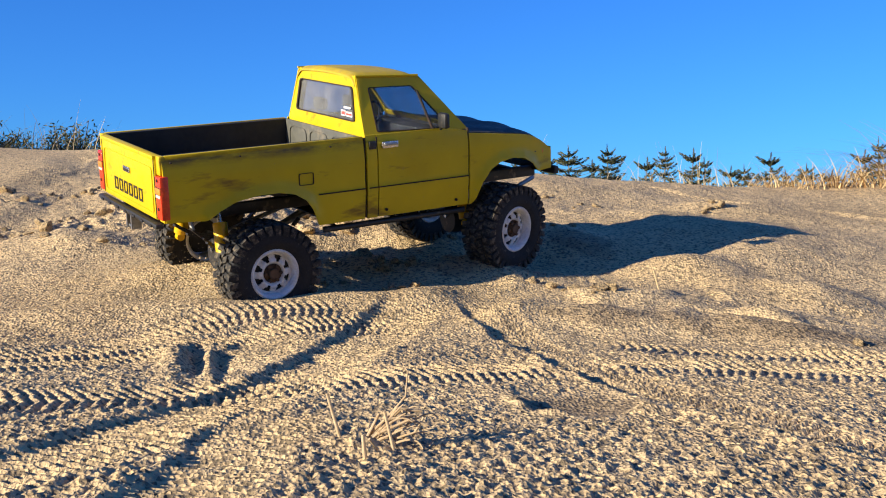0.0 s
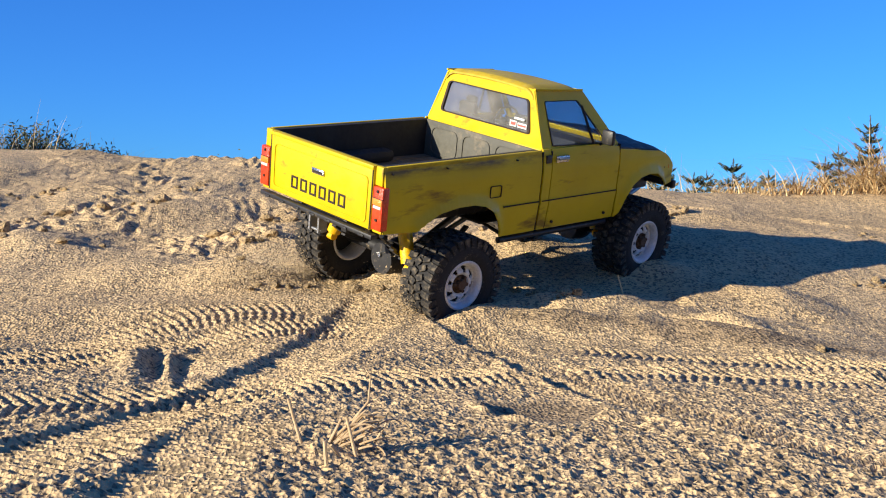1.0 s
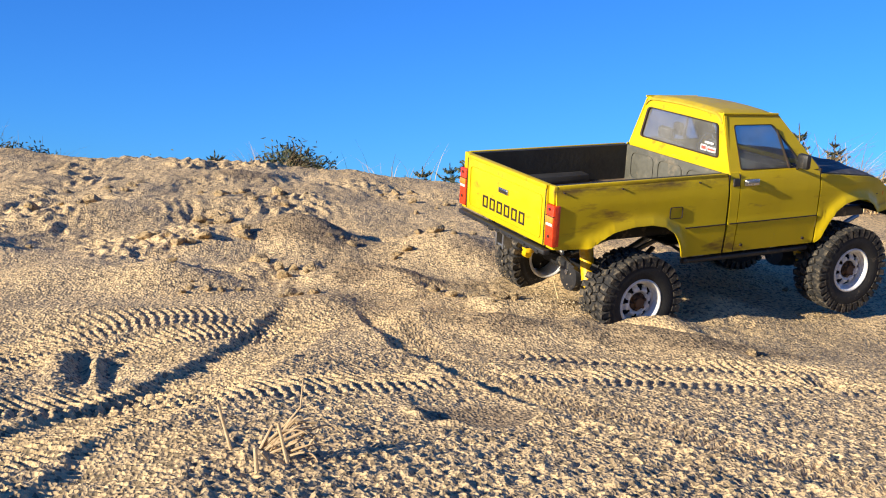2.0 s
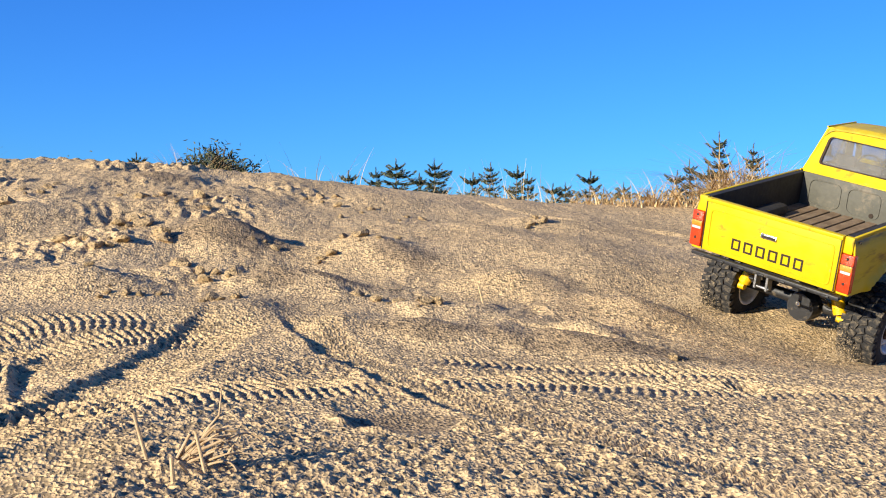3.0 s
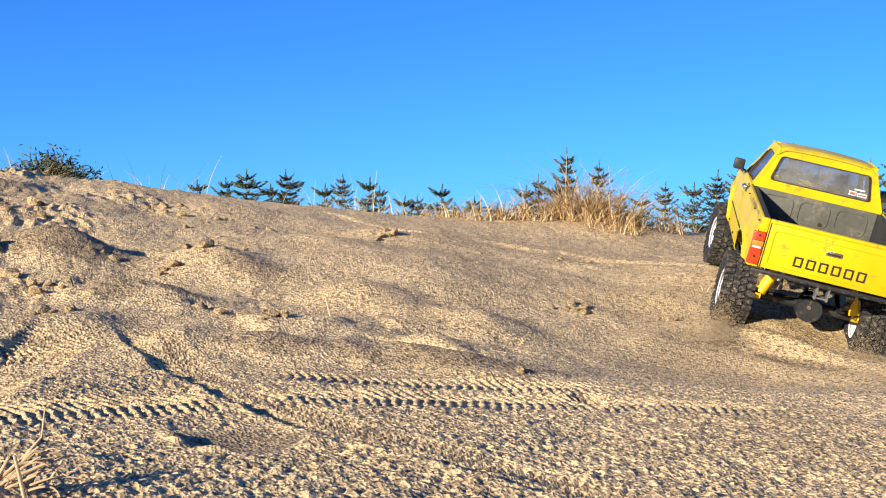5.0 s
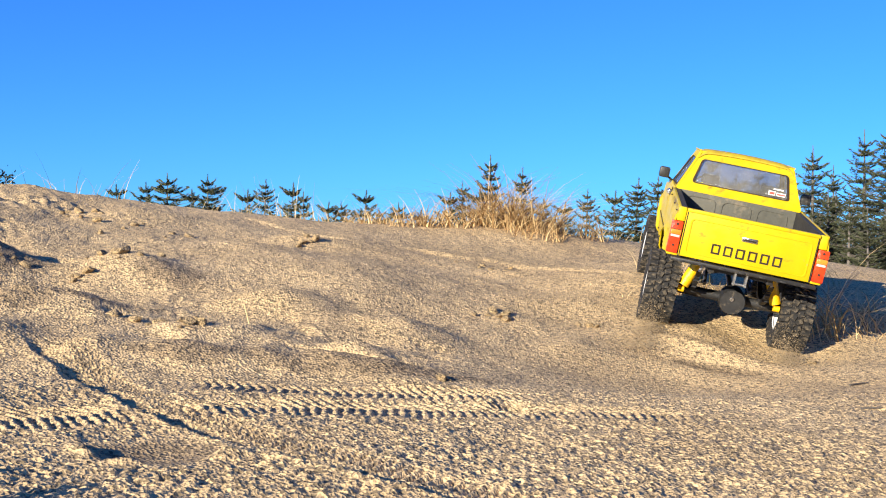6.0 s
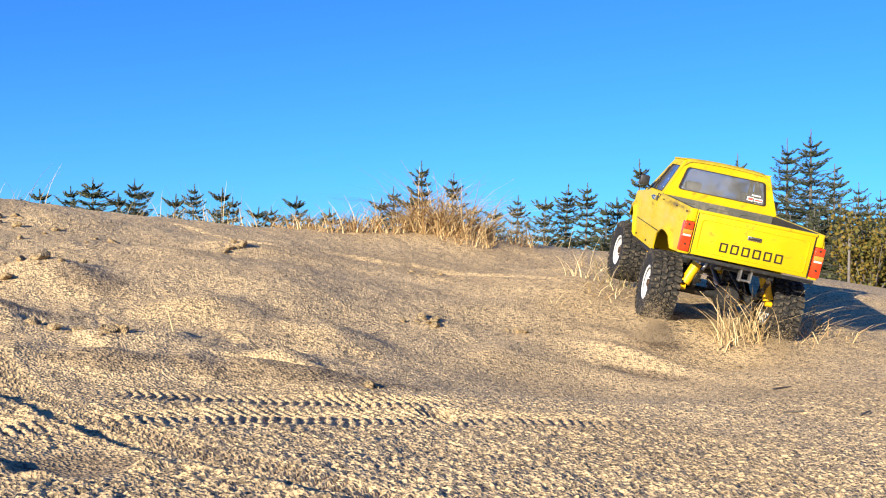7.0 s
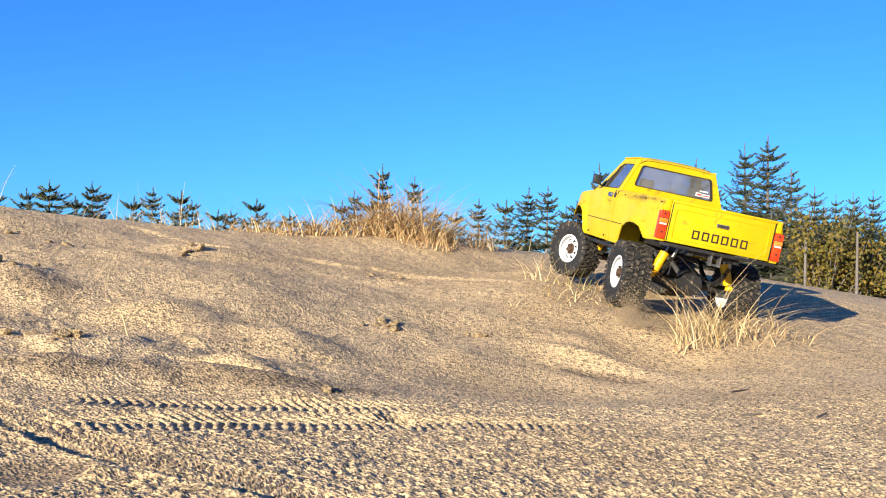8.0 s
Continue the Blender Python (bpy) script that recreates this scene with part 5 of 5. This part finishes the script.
# ---- wind-shaped spruces behind the dune ----
def spruce(seed, height, spread, bare=0.1, density=1.0, leader=0.9):
    """A spruce: tapered trunk, drooping limbs in uneven whorls, and many small needle sprays with gaps."""
    r = random.Random(seed)
    ob = new("spruce_tree")
    wood = bmesh.new()
    bend = r.uniform(-0.04, 0.04) * height
    spine = [Vector((bend * s * s, 0, height * s)) for s in np.linspace(0, 1, 7)]
    for i, (a, b) in enumerate(zip(spine, spine[1:])):
        add_rod(wood, a, b, 0.02 * height * (1 - i / 6.6), 0.02 * height * (1 - (i + 1) / 6.6), 7)
    verts, faces = [], []
    tiers = int(14 + 1.8 * height)
    windward = r.uniform(0, 6.283)
    for k in range(tiers):
        s = bare + (0.95 - bare) * (k + r.uniform(-0.6, 0.6)) / tiers
        root = Vector((bend * s * s, 0, height * s))
        turn = r.uniform(0, 6.283)
        count = r.randint(4, 8) if r.random() < density * 0.8 else 2
        for b in range(count):
            a = turn + 6.283 * (b + r.uniform(-0.25, 0.25)) / count
            reach = spread * (1 - s) ** leader * r.uniform(0.3, 1.1) * (1.1 - 0.3 * math.cos(a - windward)) + 0.06
            way = Vector((math.cos(a), math.sin(a), r.uniform(-0.12, 0.2) + 0.5 * s ** 3))
            tip = root + way * reach
            add_rod(wood, root, tip, 0.003 * height * (1 - s) + 0.006, 0.004, 4)
            flat = Vector((-math.sin(a), math.cos(a), 0))
            for _ in range(int(reach * 70) + 8):
                u = r.uniform(0.1, 1.04)
                droop = -0.16 * reach * math.sin(3.1 * min(u, 1.0))
                at = root.lerp(tip, u) + Vector((0, 0, droop + r.gauss(0, 0.02))) + flat * r.gauss(0, 0.13) * reach * (1.2 - u)
                aim = way + flat * r.gauss(0, 0.7) + Vector((0, 0, r.gauss(0.15, 0.2)))
                add_leaf(verts, faces, at, r.uniform(0.08, 0.2), 0.018, r, aim)
    for _ in range(14):
        s = r.uniform(0.93, 1.0)
        add_leaf(verts, faces, Vector((bend * s * s, 0, height * s)), 0.13, 0.02, r, Vector((r.gauss(0, 0.5), r.gauss(0, 0.5), 1)))
    part("trunk", wood, BARK, ob, smooth=False)
    me = bpy.data.meshes.new("crown")
    me.from_pydata([tuple(v) for v in verts], [], faces)
    me.materials.append(NEEDLE)
    crown = new("crown", me)
    crown.parent = ob
    tagged(ob, "wind-shaped dark green spruce standing behind the dune", "tree", "spruces behind the dune")
    return ob


KINDS = {"small": [spruce(s, 3.6, 1.9, 0.1, 1.0, 0.8) for s in (1, 2, 3)], "thin": [spruce(s, 5.0, 1.5, 0.15, 0.9, 0.75) for s in (4, 5, 6)], "tall": [spruce(s, 8.0, 2.4, 0.2, 1.1, 0.75) for s in (7, 8, 9)]}
HEIGHTS = {"small": 3.6, "thin": 5.0, "tall": 8.0}
used = set()


def plant(kind, az, el, d, base=-0.9):
    """Stands a tree in that direction at that distance, as tall as its top's elevation asks."""
    k = rng.randrange(3)
    src = KINDS[kind][k]
    top = 0.085 + d * math.tan(radians(el))
    s = (top - base) / HEIGHTS[kind]
    m = Matrix.Translation((d * math.sin(radians(az)), d * math.cos(radians(az)), base)) @ Matrix.Rotation(rng.uniform(-0.6, 0.6), 4, "Z")
    if (kind, k) in used:
        ob = copy_thing(src, m)
    else:
        used.add((kind, k))
        ob = src
        ob.matrix_basis = m
    ob.scale = (s * rng.uniform(0.85, 1.1), s * rng.uniform(0.85, 1.1), s)


for az, el, kind in ((8.6, 4.42, "small"), (6.6, 4.37, "small"), (7.6, 3.6, "small"), (5.6, 3.9, "small"), (11.4, 4.27, "thin"), (10.4, 3.7, "small"), (12.7, 4.12, "small"), (13.5, 3.7, "small"), (16.5, 3.85, "small"), (14.6, 3.2, "small"), (15.4, 3.3, "small"), (17.4, 3.0, "small"), (18.4, 3.3, "small"), (19.4, 2.9, "small"), (20.9, 3.88, "small"), (21.7, 4.5, "thin"), (23.2, 5.9, "thin"), (24.7, 5.27, "thin"), (22.4, 4.1, "small"), (28.1, 4.21, "thin"), (26.9, 3.5, "small"),
                     (29.5, 4.15, "small"), (30.6, 4.85, "thin"), (31.7, 4.93, "thin"), (32.8, 3.8, "small"), (34.4, 6.13, "thin"), (33.4, 4.2, "small"), (35.5, 5.0, "small"), (36.6, 5.4, "thin"), (4.2, 3.7, "small"), (-6.5, 4.3, "small"), (26.0, 3.7, "small")):
    plant(kind, az, el, rng.uniform(34, 44))
for az, el in ((38.0, 5.4), (39.3, 6.45), (40.3, 5.5), (41.7, 7.2), (42.8, 7.6), (43.9, 5.9), (45.0, 5.0), (46.0, 4.6), (46.8, 4.7), (47.7, 4.8), (49.0, 4.9), (50.5, 5.2), (52.5, 5.4)):
    plant("tall", az, el, rng.uniform(40, 48), -2.2)
for i in range(40):
    plant("tall", 37.5 + 16 * (i + rng.random()) / 40, rng.uniform(3.0, 4.4), rng.uniform(36, 40), -2.2)


def broadleaf(x, y, z, height, seed):
    r = random.Random(seed)
    ob = tagged(new("turning_tree"), "low tree with yellowing leaves among dark spruces", "tree")
    wood = bmesh.new()
    add_rod(wood, (0, 0, 0), (0, 0, height * 0.6), 0.09, 0.05, 7)
    verts, faces = [], []
    for _ in range(34):
        a, s = r.uniform(0, 6.283), r.uniform(0.25, 1.0)
        root = Vector((0, 0, height * 0.5 * s))
        tip = Vector((1.3 * math.cos(a) * r.uniform(0.4, 1), 1.3 * math.sin(a) * r.uniform(0.4, 1), height * r.uniform(0.5, 1.0)))
        add_rod(wood, root, tip, 0.03, 0.01, 4)
        for _ in range(70):
            at = root.lerp(tip, r.uniform(0.4, 1.05)) + Vector((r.gauss(0, 0.2), r.gauss(0, 0.2), r.gauss(0, 0.18)))
            add_leaf(verts, faces, at, 0.13, 0.05, r)
    part("trunk", wood, BARK, ob, smooth=False)
    me = bpy.data.meshes.new("crown")
    me.from_pydata([tuple(v) for v in verts], [], faces)
    me.materials.append(AUTUMN)
    crown = new("crown", me)
    crown.parent = ob
    ob.matrix_basis = Matrix.Translation((x, y, z))


broadleaf(35 * math.sin(radians(45.6)), 35 * math.cos(radians(45.6)), -1.5, 3.9, 2)
broadleaf(36 * math.sin(radians(47.0)), 36 * math.cos(radians(47.0)), -1.5, 3.4, 3)
for az, el in ((47.0, 2.9), (44.6, 2.4)):
    snag = part("bare_trunk", rod((34 * math.sin(radians(az)), 34 * math.cos(radians(az)), -2), (34.0 * math.sin(radians(az)), 34 * math.cos(radians(az)), 34 * math.tan(radians(el))), 0.07, 0.03, 8), BARK, None)
    tagged(snag, "pale bare trunk at the edge of the wood", "tree trunk")
# ---- sand thrown up by the rear wheels ----
def sand_spray(name, side, count, fan, seed, label):
    """Loose grains in the air behind a wheel."""
    r = random.Random(seed)
    verts, faces = [], []
    for _ in range(count):
        u = r.random() ** 1.6
        x = fan[0] * u + r.gauss(0, 0.006 + 0.014 * u)
        y = fan[1] * u + r.gauss(0, 0.005 + 0.012 * u)
        z = abs(r.gauss(0, 0.008 + 0.02 * (1 - abs(2 * u - 0.8)))) - 0.004
        s = r.uniform(0.0002, 0.00055) * (1.0 + (r.random() < 0.06) * 1.5)
        i = len(verts)
        p = Vector((x, y, z))
        verts += [p + Vector(d) * s for d in ((1, 0, -0.6), (-0.5, 0.9, -0.6), (-0.5, -0.9, -0.6), (0, 0, 1))]
        faces += [(i, i + 1, i + 2), (i, i + 1, i + 3), (i + 1, i + 2, i + 3), (i + 2, i, i + 3)]
    me = bpy.data.meshes.new(name)
    me.from_pydata([tuple(v) for v in verts], [], faces)
    me.materials.append(LOOSE)
    return tagged(new(name, me), label, "sand", kind="stuff"), side


SPRAYS = [sand_spray("sand_spray", -1, 11000, (-0.03, -0.1), 1, "loose sand flung back by a spinning rear wheel"), sand_spray("sand_spray", 1, 9000, (-0.015, -0.075), 2, "loose sand flung back by a spinning rear wheel")]
# ---- what moves ----
STEER_T, STEER = (0.0, 0.5, 1.0, 1.5, 1.8, 2.8, 3.5, 4.7, 6.5, 7.0, 7.5, 8.0), (14.0, 16.0, 2.0, -14.0, -4.0, 10.0, 8.0, 4.0, 0.0, 4.0, 20.0, 24.0)
def motions():
    walk(truck, [(t, pose(*r)) for t, *r in TRUCK_ROWS])
    ts = [r[0] for r in TRUCK_ROWS]
    way = [0.0]
    for a, b in zip(TRUCK_ROWS, TRUCK_ROWS[1:]):
        way.append(way[-1] + math.dist(a[1:4], b[1:4]))
    for hub, place in WHEELS:
        slip = 1.5 if place[1] < 0.2 else 1.05
        rows = []
        for i in range(81):
            t = i / 10
            rolled = float(np.interp(t, ts, way)) * slip + (0.06 * t if place[1] < 0.2 else 0.0)
            steer = float(np.interp(t, STEER_T, STEER)) if place[1] > 0.2 else 0.0
            rows.append((t, pose(*place, -math.degrees(rolled / 0.047), 0, steer)))
        walk(hub, rows)
    for cloud, side in SPRAYS:
        rows = []
        for t, *r in TRUCK_ROWS:
            at = pose(*r) @ Vector((side * 0.0875, 0.06, -0.168))
            rows.append((t, pose(at.x, at.y, at.z - (0.02 if t > 5 else 0.0), 0, 0, r[5])))
        walk(cloud, rows)


motions()
